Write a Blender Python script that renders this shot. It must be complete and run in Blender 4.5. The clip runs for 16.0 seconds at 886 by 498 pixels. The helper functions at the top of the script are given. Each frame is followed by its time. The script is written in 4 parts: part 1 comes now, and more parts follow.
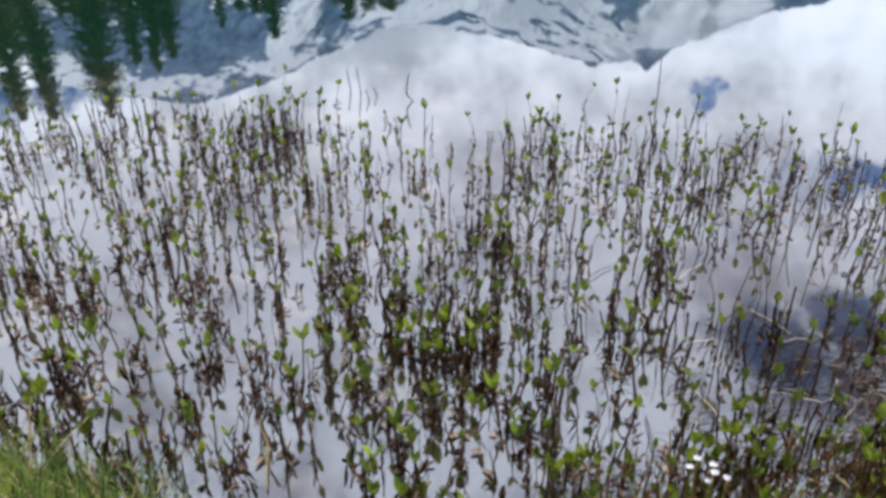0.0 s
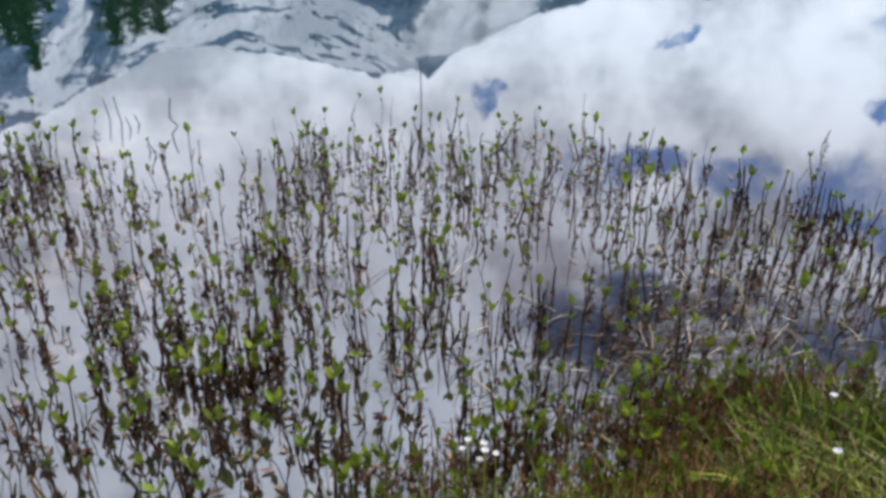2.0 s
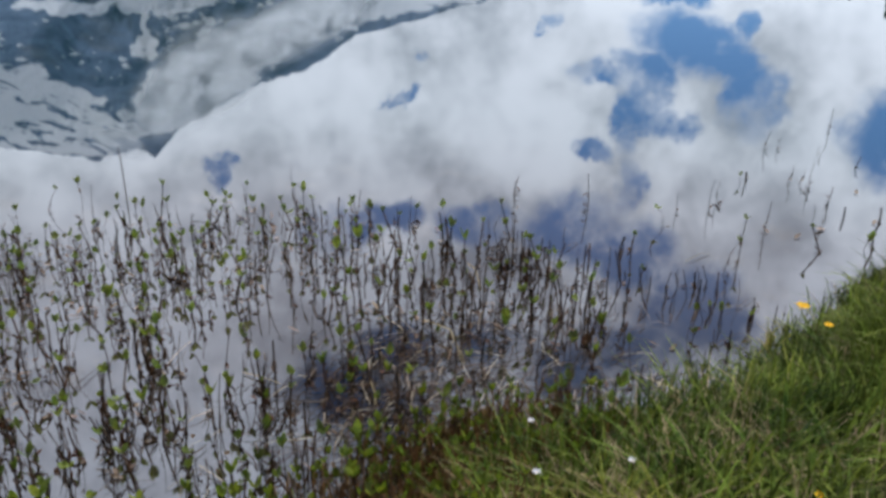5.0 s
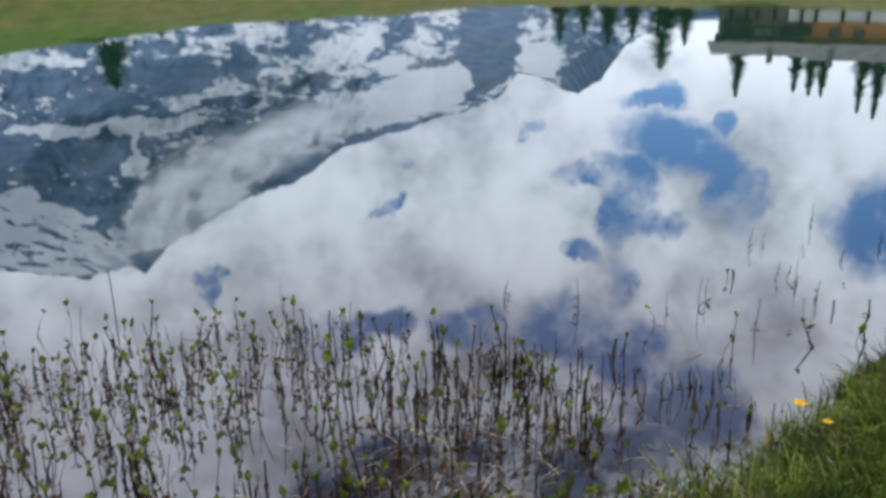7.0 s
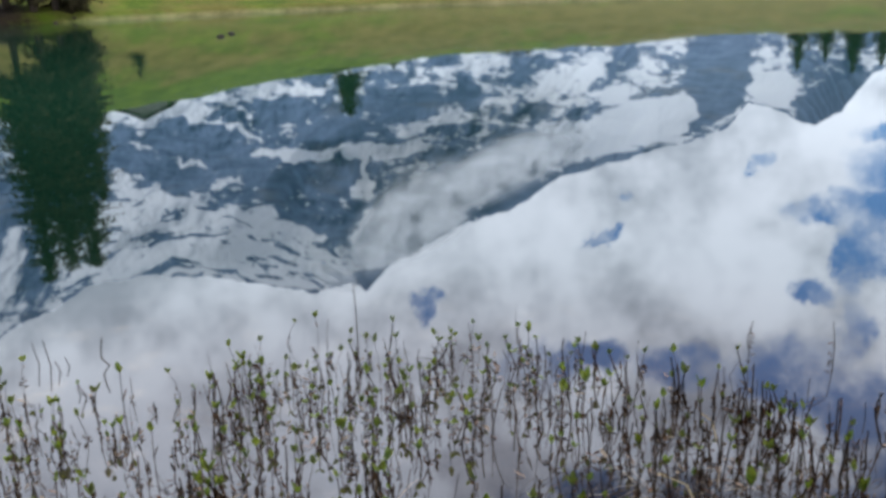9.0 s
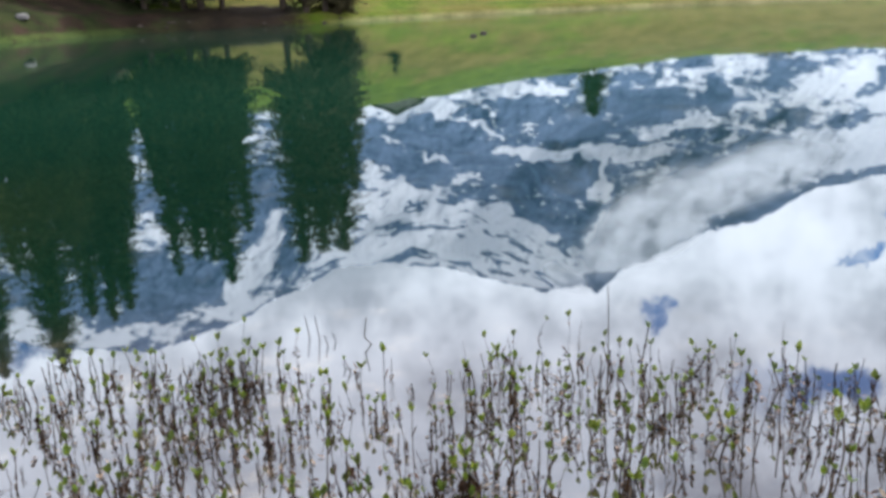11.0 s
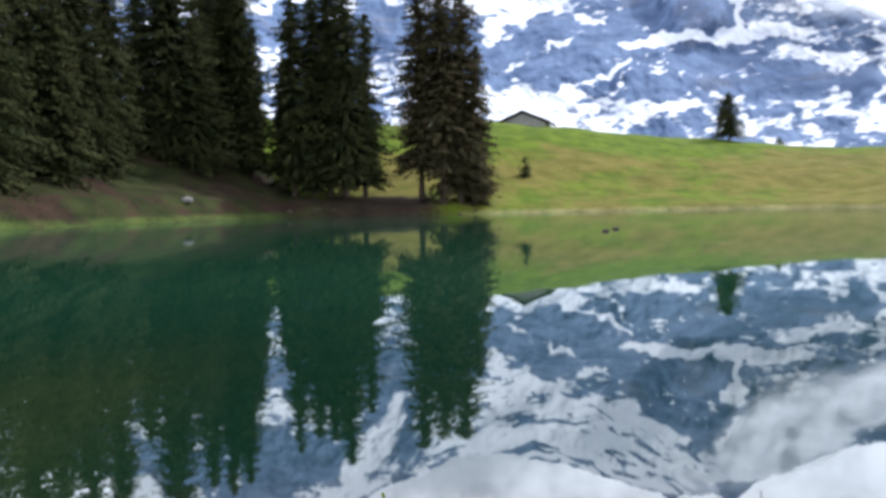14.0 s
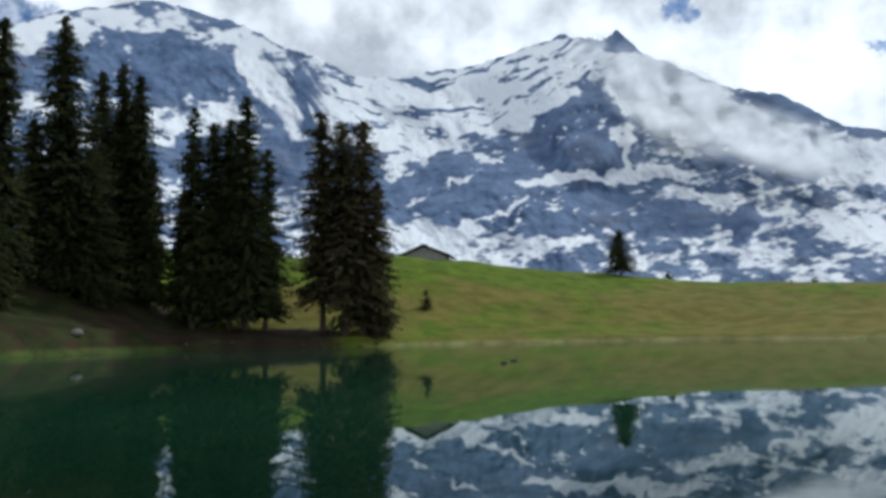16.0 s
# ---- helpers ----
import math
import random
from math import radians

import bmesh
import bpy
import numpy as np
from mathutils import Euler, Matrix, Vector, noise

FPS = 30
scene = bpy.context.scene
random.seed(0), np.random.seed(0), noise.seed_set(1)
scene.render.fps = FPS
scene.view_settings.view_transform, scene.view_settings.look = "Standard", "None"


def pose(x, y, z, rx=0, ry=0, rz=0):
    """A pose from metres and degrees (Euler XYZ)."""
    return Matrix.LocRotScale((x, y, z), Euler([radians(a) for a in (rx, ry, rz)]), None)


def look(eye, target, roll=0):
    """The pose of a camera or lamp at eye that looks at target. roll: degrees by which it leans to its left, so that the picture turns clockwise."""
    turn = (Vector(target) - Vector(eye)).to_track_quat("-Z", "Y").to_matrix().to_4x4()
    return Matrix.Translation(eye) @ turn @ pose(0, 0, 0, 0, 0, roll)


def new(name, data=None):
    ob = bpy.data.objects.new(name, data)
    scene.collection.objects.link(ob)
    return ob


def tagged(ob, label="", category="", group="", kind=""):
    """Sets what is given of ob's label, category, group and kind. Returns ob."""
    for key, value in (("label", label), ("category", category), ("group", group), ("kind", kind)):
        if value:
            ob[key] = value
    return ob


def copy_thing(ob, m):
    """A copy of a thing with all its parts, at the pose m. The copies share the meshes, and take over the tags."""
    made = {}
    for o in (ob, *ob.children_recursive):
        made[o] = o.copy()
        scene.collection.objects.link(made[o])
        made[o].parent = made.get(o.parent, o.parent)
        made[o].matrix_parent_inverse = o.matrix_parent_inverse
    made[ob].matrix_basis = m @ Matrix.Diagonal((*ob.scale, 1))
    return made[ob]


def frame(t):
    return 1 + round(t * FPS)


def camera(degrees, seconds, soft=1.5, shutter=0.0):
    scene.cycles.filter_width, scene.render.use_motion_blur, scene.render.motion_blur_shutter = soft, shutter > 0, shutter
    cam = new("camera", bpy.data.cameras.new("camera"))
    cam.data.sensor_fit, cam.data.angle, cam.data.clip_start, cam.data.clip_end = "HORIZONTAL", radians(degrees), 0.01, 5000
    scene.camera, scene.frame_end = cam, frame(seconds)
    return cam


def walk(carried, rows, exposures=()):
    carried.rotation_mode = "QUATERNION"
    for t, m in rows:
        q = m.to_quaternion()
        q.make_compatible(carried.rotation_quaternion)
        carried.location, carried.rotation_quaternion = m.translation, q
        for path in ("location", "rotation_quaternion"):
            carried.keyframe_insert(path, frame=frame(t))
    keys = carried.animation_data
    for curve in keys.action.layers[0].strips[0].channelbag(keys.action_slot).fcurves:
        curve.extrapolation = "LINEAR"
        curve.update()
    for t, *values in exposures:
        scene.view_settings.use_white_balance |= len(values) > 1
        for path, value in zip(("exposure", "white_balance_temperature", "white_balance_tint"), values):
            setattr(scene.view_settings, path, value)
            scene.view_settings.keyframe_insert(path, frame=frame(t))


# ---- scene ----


def view(x, y, z, yaw, pitch, roll):
    """A camera pose: yaw to the left, pitch up, roll about the line of sight, in degrees."""
    turn = Matrix.Rotation(radians(yaw), 4, "Z") @ Matrix.Rotation(radians(90 + pitch), 4, "X") @ Matrix.Rotation(radians(roll), 4, "Z")
    return Matrix.Translation((x, y, z)) @ turn


cam = camera(54.06, 16.0, soft=3.6)
walk(cam, [
    (0.0, view(-0.145, 0.133, 1.558, -4.545, -31.009, -0.434)),
    (0.5, view(-0.125, 0.121, 1.562, -9.361, -30.669, 0.470)),
    (1.0, view(-0.104, 0.106, 1.563, -13.170, -30.454, 0.497)),
    (1.5, view(-0.080, 0.095, 1.566, -15.765, -30.340, 0.375)),
    (2.0, view(-0.057, 0.077, 1.568, -19.387, -30.142, 0.437)),
    (2.5, view(-0.037, 0.054, 1.572, -23.363, -30.045, 0.696)),
    (3.0, view(-0.019, 0.044, 1.575, -25.487, -29.785, 0.222)),
    (3.5, view(-0.004, 0.041, 1.581, -26.455, -29.223, -0.317)),
    (4.0, view(0.015, 0.018, 1.590, -29.943, -28.436, 0.380)),
    (4.5, view(0.029, -0.015, 1.601, -36.040, -27.160, 1.349)),
    (7.0, view(0.039, -0.017, 1.625, -38.367, -18.733, -0.547)),
    (7.5, view(0.029, 0.014, 1.621, -37.298, -17.599, -0.046)),
    (8.0, view(0.000, 0.000, 1.627, -33.460, -17.093, -0.850)),
    (8.5, view(-0.019, 0.049, 1.614, -28.117, -16.791, -1.557)),
    (9.0, view(-0.036, 0.069, 1.611, -23.733, -16.530, -2.156)),
    (9.5, view(-0.063, 0.083, 1.603, -19.540, -16.369, -2.186)),
    (10.0, view(-0.094, 0.083, 1.606, -15.769, -16.312, -2.187)),
    (12.5, view(-0.177, 0.157, 1.618, 0.000, -13.506, -2.177)),
    (13.0, view(-0.177, 0.145, 1.650, 0.313, -9.057, -1.625)),
    (13.5, view(-0.221, 0.104, 1.620, 0.259, -6.384, -1.405)),
    (14.0, view(-0.253, 0.034, 1.604, 0.078, -3.243, -0.872)),
    (14.5, view(-0.256, -0.063, 1.607, -0.248, 0.898, -0.606)),
    (15.0, view(-0.255, -0.186, 1.620, -0.866, 3.997, -0.444)),
    (15.5, view(-0.250, -0.341, 1.620, -2.430, 5.264, -0.271)),
    (16.0, view(-0.213, -0.518, 1.604, -6.499, 5.372, -0.848)),
], exposures=[(t, stops, 5950, tint) for t, stops, tint in ((0.0, 0.74, 14), (2.0, 0.62, 14), (3.5, 0.52, 13), (4.5, 0.30, 13), (7.0, 0.16, 13), (10.0, 0.46, 12), (12.5, 1.0, 14), (13.0, 1.0, 14), (14.0, 0.70, 13), (14.5, 0.44, 11), (15.0, 0.0, 8), (15.5, -0.34, 6), (16.0, -0.38, 5))])

# ---- node helpers ----


class Nodes:
    """A short way to write node trees."""

    def __init__(self, tree):
        self.tree = tree
        tree.nodes.clear()

    def add(self, kind, inputs=(), **settings):
        node = self.tree.nodes.new(kind)
        for key, value in settings.items():
            setattr(node, key, value)
        for key, value in dict(inputs).items():
            if isinstance(value, bpy.types.NodeSocket):
                self.tree.links.new(value, node.inputs[key])
            else:
                node.inputs[key].default_value = value
        return node

    def math(self, op, a, b=0.0, c=0.0, clamp=False):
        return self.add("ShaderNodeMath", {0: a, 1: b, 2: c}, operation=op, use_clamp=clamp).outputs[0]

    def step(self, value, low, high, out_low=0.0, out_high=1.0):
        return self.add("ShaderNodeMapRange", {0: value, 1: low, 2: high, 3: out_low, 4: out_high}, interpolation_type="SMOOTHSTEP").outputs[0]

    def mix(self, fac, a, b, blend="MIX"):
        a = (*a, 1) if isinstance(a, tuple) and len(a) == 3 else a
        b = (*b, 1) if isinstance(b, tuple) and len(b) == 3 else b
        return self.add("ShaderNodeMix", {0: fac, 6: a, 7: b}, data_type="RGBA", blend_type=blend).outputs[2]

    def noise(self, vector, scale, detail=4.0, rough=0.55, out=0, distortion=0.0):
        return self.add("ShaderNodeTexNoise", {"Vector": vector, "Scale": scale, "Detail": detail, "Roughness": rough, "Distortion": distortion}).outputs[out]


def surface(name, low, high, scale=8.0, fine=None, rough=0.8, bump=0.3, bump_scale=None, vary=0.0, third=None, translucent=0.0, stretch=(1, 1, 1), depth=0.02, gloss=0.3):
    """A matt procedural surface: two colours by a coarse and a fine noise, a third in patches, and relief."""
    m = bpy.data.materials.new(name)
    m.use_nodes = True
    n = Nodes(m.node_tree)
    where = n.add("ShaderNodeNewGeometry").outputs["Position"]
    where = n.add("ShaderNodeVectorMath", {0: where, 1: stretch}, operation="MULTIPLY").outputs[0]
    coarse = n.noise(where, scale, 4)
    grain = n.noise(where, fine or scale * 7, 3)
    fac = n.step(n.math("MULTIPLY_ADD", grain, 0.4, n.math("MULTIPLY", coarse, 0.6)), 0.36, 0.64)
    colour = n.mix(fac, low, high)
    if third:
        colour = n.mix(n.step(n.noise(where, scale * 0.31, 3), 0.5, 0.66), colour, third)
    if vary:
        chance = n.add("ShaderNodeObjectInfo").outputs["Random"]
        island = n.add("ShaderNodeNewGeometry").outputs["Random Per Island"]
        chance = n.math("FRACT", n.math("ADD", chance, island))
        colour = n.add("ShaderNodeHueSaturation", {"Hue": n.step(chance, 0, 1, 0.5 - vary * 0.03, 0.5 + vary * 0.03), "Value": n.step(n.math("FRACT", n.math("MULTIPLY", chance, 7.3)), 0, 1, 1 - vary, 1 + vary), "Color": colour}).outputs[0]
    relief = n.add("ShaderNodeBump", {"Height": n.noise(where, bump_scale or scale * 5, 4), "Strength": bump, "Distance": depth}).outputs[0]
    shader = n.add("ShaderNodeBsdfPrincipled", {"Base Color": colour, "Roughness": rough, "Normal": relief, "Specular IOR Level": gloss}).outputs[0]
    if translucent:
        thin = n.add("ShaderNodeBsdfTranslucent", {"Color": colour}).outputs[0]
        shader = n.add("ShaderNodeMixShader", {0: translucent, 1: shader, 2: thin}).outputs[0]
    n.add("ShaderNodeOutputMaterial", {0: shader})
    return m


# ---- sky and sun ----
SUN_AZ, SUN_EL = 58.0, 44.0  # degrees to the right of straight ahead, and up
world = bpy.data.worlds.new("sky")
scene.world = world
world.use_nodes = True
n = Nodes(world.node_tree)
way = n.add("ShaderNodeTexCoord").outputs["Generated"]
axis = n.add("ShaderNodeSeparateXYZ", {0: way}).outputs
az = n.math("MULTIPLY", n.math("ARCTAN2", axis[0], axis[1]), 57.2958)
el = n.math("MULTIPLY", n.math("ARCSINE", axis[2]), 57.2958)
wobble = n.add("ShaderNodeVectorMath", {0: n.noise(way, 15.0, 8, 0.68, out=1), 1: (0.5, 0.5, 0.5)}, operation="SUBTRACT").outputs[0]
wobble = n.add("ShaderNodeVectorMath", {0: wobble, 1: (5.5, 4.0, 0.0)}, operation="MULTIPLY").outputs[0]
place = n.add("ShaderNodeCombineXYZ", {0: az, 1: el}).outputs[0]
place = n.add("ShaderNodeVectorMath", {0: place, 1: wobble}, operation="ADD").outputs[0]
gap = None
# gaps of blue between the clouds: azimuth, elevation, half width, half height, turn
for a, e, ra, re, turn in (
        (34.3, 16.1, 0.95, 0.34, -40), (22.0, 20.3, 0.7, 0.9, 25), (22.8, 19.2, 0.75, 0.6, -20), (36.4, 13.2, 0.55, 0.38, 0), (44.4, 10.8, 0.85, 0.45, -30),
        (53.6, 11.8, 3.8, 1.9, 15), (52.1, 8.7, 2.0, 0.8, 0), (56.5, 10.4, 0.9, 1.0, 0), (57.6, 14.6, 1.7, 2.1, 0), (47.7, 13.9, 1.8, 0.8, 10), (50.4, 13.4, 2.3, 1.2, 0), (50.4, 15.0, 1.4, 1.4, 0), (56.0, 12.6, 2.0, 1.3, 0),
        (50.1, 16.4, 1.1, 2.1, 0), (52.5, 16.6, 2.2, 0.9, 0), (47.6, 18.8, 1.5, 0.7, 0), (50.6, 20.8, 1.2, 1.8, 0), (66.5, 15.6, 3.4, 2.6, 0), (74.0, 22.0, 4.0, 3.0, 0),
        (30.2, 24.4, 2.5, 1.8, 0), (33.6, 23.4, 2.6, 0.9, 0), (40.5, 23.9, 3.4, 1.3, 0), (47.5, 23.9, 3.8, 2.3, 0), (51.6, 25.4, 3.0, 2.1, 0),
        (55.8, 26.6, 2.8, 1.7, 0), (34.6, 32.2, 2.8, 1.5, 0), (29.6, 34.6, 4.6, 2.0, 0), (34.0, 36.6, 3.8, 2.0, 0), (41.6, 31.7, 2.4, 1.4, 0),
        (48.0, 33.0, 3.0, 1.6, 0), (56.5, 28.6, 4.2, 1.8, 0), (52.5, 31.0, 4.0, 1.6, 0), (-20.6, 19.2, 2.0, 1.0, 0), (-24.4, 19.2, 1.6, 1.2, 0), (-60.0, 40.0, 20.0, 9.0, 10), (120.0, 45.0, 25.0, 9.0, 0), (200.0, 35.0, 22.0, 8.0, 0)):
    local = n.add("ShaderNodeMapping", {"Vector": place, "Location": (a, e, 0), "Rotation": (0, 0, radians(turn)), "Scale": (ra, re, 1)}, vector_type="TEXTURE").outputs[0]
    far = n.add("ShaderNodeVectorMath", {0: local}, operation="LENGTH").outputs["Value"]
    this = n.step(far, 1.35, 0.65)
    gap = this if gap is None else n.math("MAXIMUM", gap, this)
blue = n.add("ShaderNodeTexSky", sky_type="NISHITA", sun_disc=False, sun_elevation=radians(SUN_EL), sun_rotation=radians(SUN_AZ), altitude=1600.0, ozone_density=2.0, air_density=1.0, dust_density=0.4).outputs[0]
blue = n.mix(1.0, blue, n.mix(n.step(el, 17.0, 34.0), (0.072, 0.087, 0.105), (0.020, 0.031, 0.037)), "MULTIPLY")
billow = n.noise(way, 7.0, 6, 0.58)
puff = n.noise(way, 19.0, 4, 0.55)
broad = n.noise(way, 2.6, 3)
heaped = n.math("MULTIPLY_ADD", puff, 0.2, n.math("MULTIPLY_ADD", billow, 0.45, n.math("MULTIPLY", broad, 0.35)))
lit = n.step(heaped, 0.36, 0.555)
bright = n.mix(n.step(el, 15.0, 30.0), (1.54, 1.565, 1.62), (0.87, 0.885, 0.945))
dull = n.mix(n.step(el, 15.0, 30.0), (0.64, 0.675, 0.745), (0.30, 0.315, 0.365))
cloud = n.mix(lit, dull, bright)
veil = n.step(n.noise(way, 11.0, 6, 0.62), 0.36, 0.54, 0.35, 1.0)
colour = n.mix(n.math("MULTIPLY", gap, veil), cloud, blue)
n.add("ShaderNodeOutputWorld", {0: n.add("ShaderNodeBackground", {0: colour, 1: 1.0}).outputs[0]})

sun = new("sun", bpy.data.lights.new("sun", "SUN"))
sun.data.energy, sun.data.angle, sun.data.color = 3.0, radians(1.5), (1.0, 0.96, 0.88)
sa, se = radians(SUN_AZ), radians(SUN_EL)
sun.matrix_world = look((math.sin(sa) * math.cos(se) * 50, math.cos(sa) * math.cos(se) * 50, math.sin(se) * 50), (0, 0, 0))

# ---- materials ----
BARK = surface("spruce_bark", (0.035, 0.026, 0.02), (0.09, 0.068, 0.05), 2.0, 14, 0.95, 0.6)
NEEDLES = surface("spruce_needles", (0.016, 0.023, 0.009), (0.064, 0.070, 0.027), 0.5, 4, 0.95, 0.0, vary=0.4, translucent=0.15, gloss=0.06)
CONES = surface("brown_spruce_needles", (0.030, 0.028, 0.014), (0.095, 0.080, 0.040), 0.5, 4, 0.95, 0.0, vary=0.3, translucent=0.12, gloss=0.06)
BLADE = surface("bank_grass", (0.016, 0.036, 0.005), (0.175, 0.22, 0.030), 3.0, 30, 0.6, 0.0, vary=0.6, third=(0.24, 0.21, 0.05), translucent=0.34, gloss=0.06)
STRAW = surface("dry_straw", (0.17, 0.12, 0.055), (0.40, 0.32, 0.18), 6.0, 60, 0.8, 0.1, vary=0.3, translucent=0.2, gloss=0.06)
OLD_STRAW = surface("sodden_straw", (0.09, 0.07, 0.045), (0.27, 0.22, 0.15), 6.0, 60, 0.7, 0.1, vary=0.5)
STEM = surface("bogbean_stem", (0.006, 0.004, 0.003), (0.055, 0.031, 0.016), 14, 90, 0.6, 0.2, vary=0.4, depth=0.002, gloss=0.06)
LEAF = surface("young_leaf", (0.040, 0.068, 0.005), (0.165, 0.205, 0.013), 20, 140, 0.5, 0.1, vary=0.45, translucent=0.35, depth=0.001)
FADED = surface("faded_leaf", (0.12, 0.075, 0.04), (0.28, 0.19, 0.11), 20, 120, 0.7, 0.2, vary=0.4, depth=0.001)
RUSTY = surface("rusty_leaf", (0.05, 0.027, 0.010), (0.25, 0.135, 0.045), 18, 120, 0.8, 0.2, vary=0.5, translucent=0.2, depth=0.001)
SEDGE = surface("sedge", (0.04, 0.075, 0.014), (0.15, 0.19, 0.045), 3.0, 30, 0.6, 0.0, vary=0.35, translucent=0.3, gloss=0.06)
DARK_SEDGE = surface("dark_sedge", (0.012, 0.028, 0.005), (0.10, 0.135, 0.022), 3.0, 30, 0.6, 0.0, vary=0.5, translucent=0.3, gloss=0.06)
WITHERED = surface("withered_leaf", (0.009, 0.006, 0.004), (0.095, 0.048, 0.022), 25, 160, 0.85, 0.2, vary=0.5, translucent=0.15, depth=0.001, gloss=0.06)
TAN = surface("bleached_leaf", (0.10, 0.066, 0.042), (0.27, 0.195, 0.13), 25, 160, 0.85, 0.2, vary=0.4, translucent=0.15, depth=0.001)
STONE = surface("grey_stone", (0.11, 0.105, 0.10), (0.24, 0.225, 0.205), 2.5, 20, 0.9, 0.5)
PETAL_WHITE = surface("white_petal", (0.55, 0.54, 0.56), (0.72, 0.71, 0.72), 40, 200, 0.6, 0.0, translucent=0.3)
PETAL_YELLOW = surface("yellow_petal", (0.82, 0.46, 0.004), (0.90, 0.60, 0.008), 40, 200, 0.4, 0.0, translucent=0.25)
PLASTER = surface("white_plaster", (0.66, 0.65, 0.62), (0.80, 0.79, 0.77), 0.8, 9, 0.9, 0.1)
LARCH = surface("orange_larch_boards", (0.38, 0.15, 0.045), (0.50, 0.22, 0.07), 0.6, 9, 0.7, 0.2, stretch=(1, 1, 6))
OLD_WOOD = surface("weathered_boards", (0.11, 0.085, 0.065), (0.22, 0.17, 0.13), 0.6, 9, 0.85, 0.3, stretch=(5, 5, 1))
GREY_BOARDS = surface("grey_boards", (0.20, 0.195, 0.185), (0.34, 0.33, 0.31), 0.8, 9, 0.9, 0.3, stretch=(6, 6, 1))
ROOFING = surface("grey_roofing", (0.10, 0.095, 0.09), (0.19, 0.18, 0.175), 0.7, 8, 0.9, 0.3)
DARK_WOOD = surface("dark_timber", (0.018, 0.014, 0.011), (0.045, 0.035, 0.027), 1.0, 12, 0.8, 0.2)


def glass_material():
    m = bpy.data.materials.new("window_glass")
    m.use_nodes = True
    n = Nodes(m.node_tree)
    n.add("ShaderNodeOutputMaterial", {0: n.add("ShaderNodeBsdfPrincipled", {"Base Color": (0.02, 0.022, 0.025, 1), "Roughness": 0.06}).outputs[0]})
    return m


PANE = glass_material()


def water_material():
    """Still lake water: a mirror over green depths, clear over the mud near the bank, with faint ripples."""
    m = bpy.data.materials.new("lake_water")
    m.use_nodes = True
    n = Nodes(m.node_tree)
    where = n.add("ShaderNodeNewGeometry").outputs["Position"]
    at = n.add("ShaderNodeSeparateXYZ", {0: where}).outputs
    reach = n.math("SQRT", n.math("ADD", n.math("MULTIPLY", at[0], at[0]), n.math("MULTIPLY", at[1], at[1])))
    slow = n.noise(n.add("ShaderNodeVectorMath", {0: where, 1: (0.5, 1.0, 1)}, operation="MULTIPLY").outputs[0], 1.6, 3, out=1)
    tilt = n.add("ShaderNodeVectorMath", {0: slow, 1: (0.5, 0.5, 0.5)}, operation="SUBTRACT").outputs[0]
    lean = n.step(reach, 3, 70, 0.005, 0.006)
    tilt = n.add("ShaderNodeVectorMath", {0: tilt, 1: n.add("ShaderNodeCombineXYZ", {0: lean, 1: lean}).outputs[0]}, operation="MULTIPLY").outputs[0]
    normal = n.add("ShaderNodeVectorMath", {0: n.add("ShaderNodeVectorMath", {0: tilt, 1: (0, 0, 1)}, operation="ADD").outputs[0]}, operation="NORMALIZE").outputs[0]
    mirror = n.add("ShaderNodeBsdfGlossy", {"Color": (0.93, 0.96, 0.97, 1), "Roughness": n.step(reach, 9, 70, 0.018, 0.05), "Normal": normal}).outputs[0]
    patches = n.noise(where, 0.9, 4)
    bottom = n.mix(patches, (0.018, 0.013, 0.010), (0.060, 0.046, 0.036))
    # mats of bleached plant rests lie under the shallow water
    mats = n.math("MULTIPLY", n.step(n.noise(where, 3.4, 6, 0.7), 0.52, 0.72), n.step(at[0], 1.0, 0.0, 0.35, 1.0))
    bottom = n.mix(mats, bottom, n.mix(n.noise(where, 26.0, 3), (0.08, 0.058, 0.036), (0.34, 0.27, 0.185)))
    # dark over the drop, olive in the shallows to the left, green farther out
    lake = n.mix(n.step(reach, 6, 20), (0.0042, 0.019, 0.0105), (0.0100, 0.045, 0.025))
    lake = n.mix(n.math("MULTIPLY", n.step(at[0], -1.7, -3.4), n.step(reach, 12, 7.5, 0.0, 0.5)), lake, n.mix(n.noise(where, 1.1, 4), (0.012, 0.022, 0.007), (0.034, 0.046, 0.015)))
    murk = n.mix(n.step(reach, 3.4, 5.6), bottom, lake)
    deep = n.add("ShaderNodeBsdfDiffuse", {"Color": murk}).outputs[0]
    clear = n.add("ShaderNodeBsdfTransparent", {"Color": (0.62, 0.58, 0.5, 1)}).outputs[0]
    below = n.add("ShaderNodeMixShader", {0: n.step(reach, 1.5, 3.0, 0.45, 1.0), 1: clear, 2: deep}).outputs[0]
    fresnel = n.add("ShaderNodeFresnel", {"IOR": 3.5, "Normal": normal}).outputs[0]
    n.add("ShaderNodeOutputMaterial", {0: n.add("ShaderNodeMixShader", {0: fresnel, 1: below, 2: mirror}).outputs[0]})
    return m


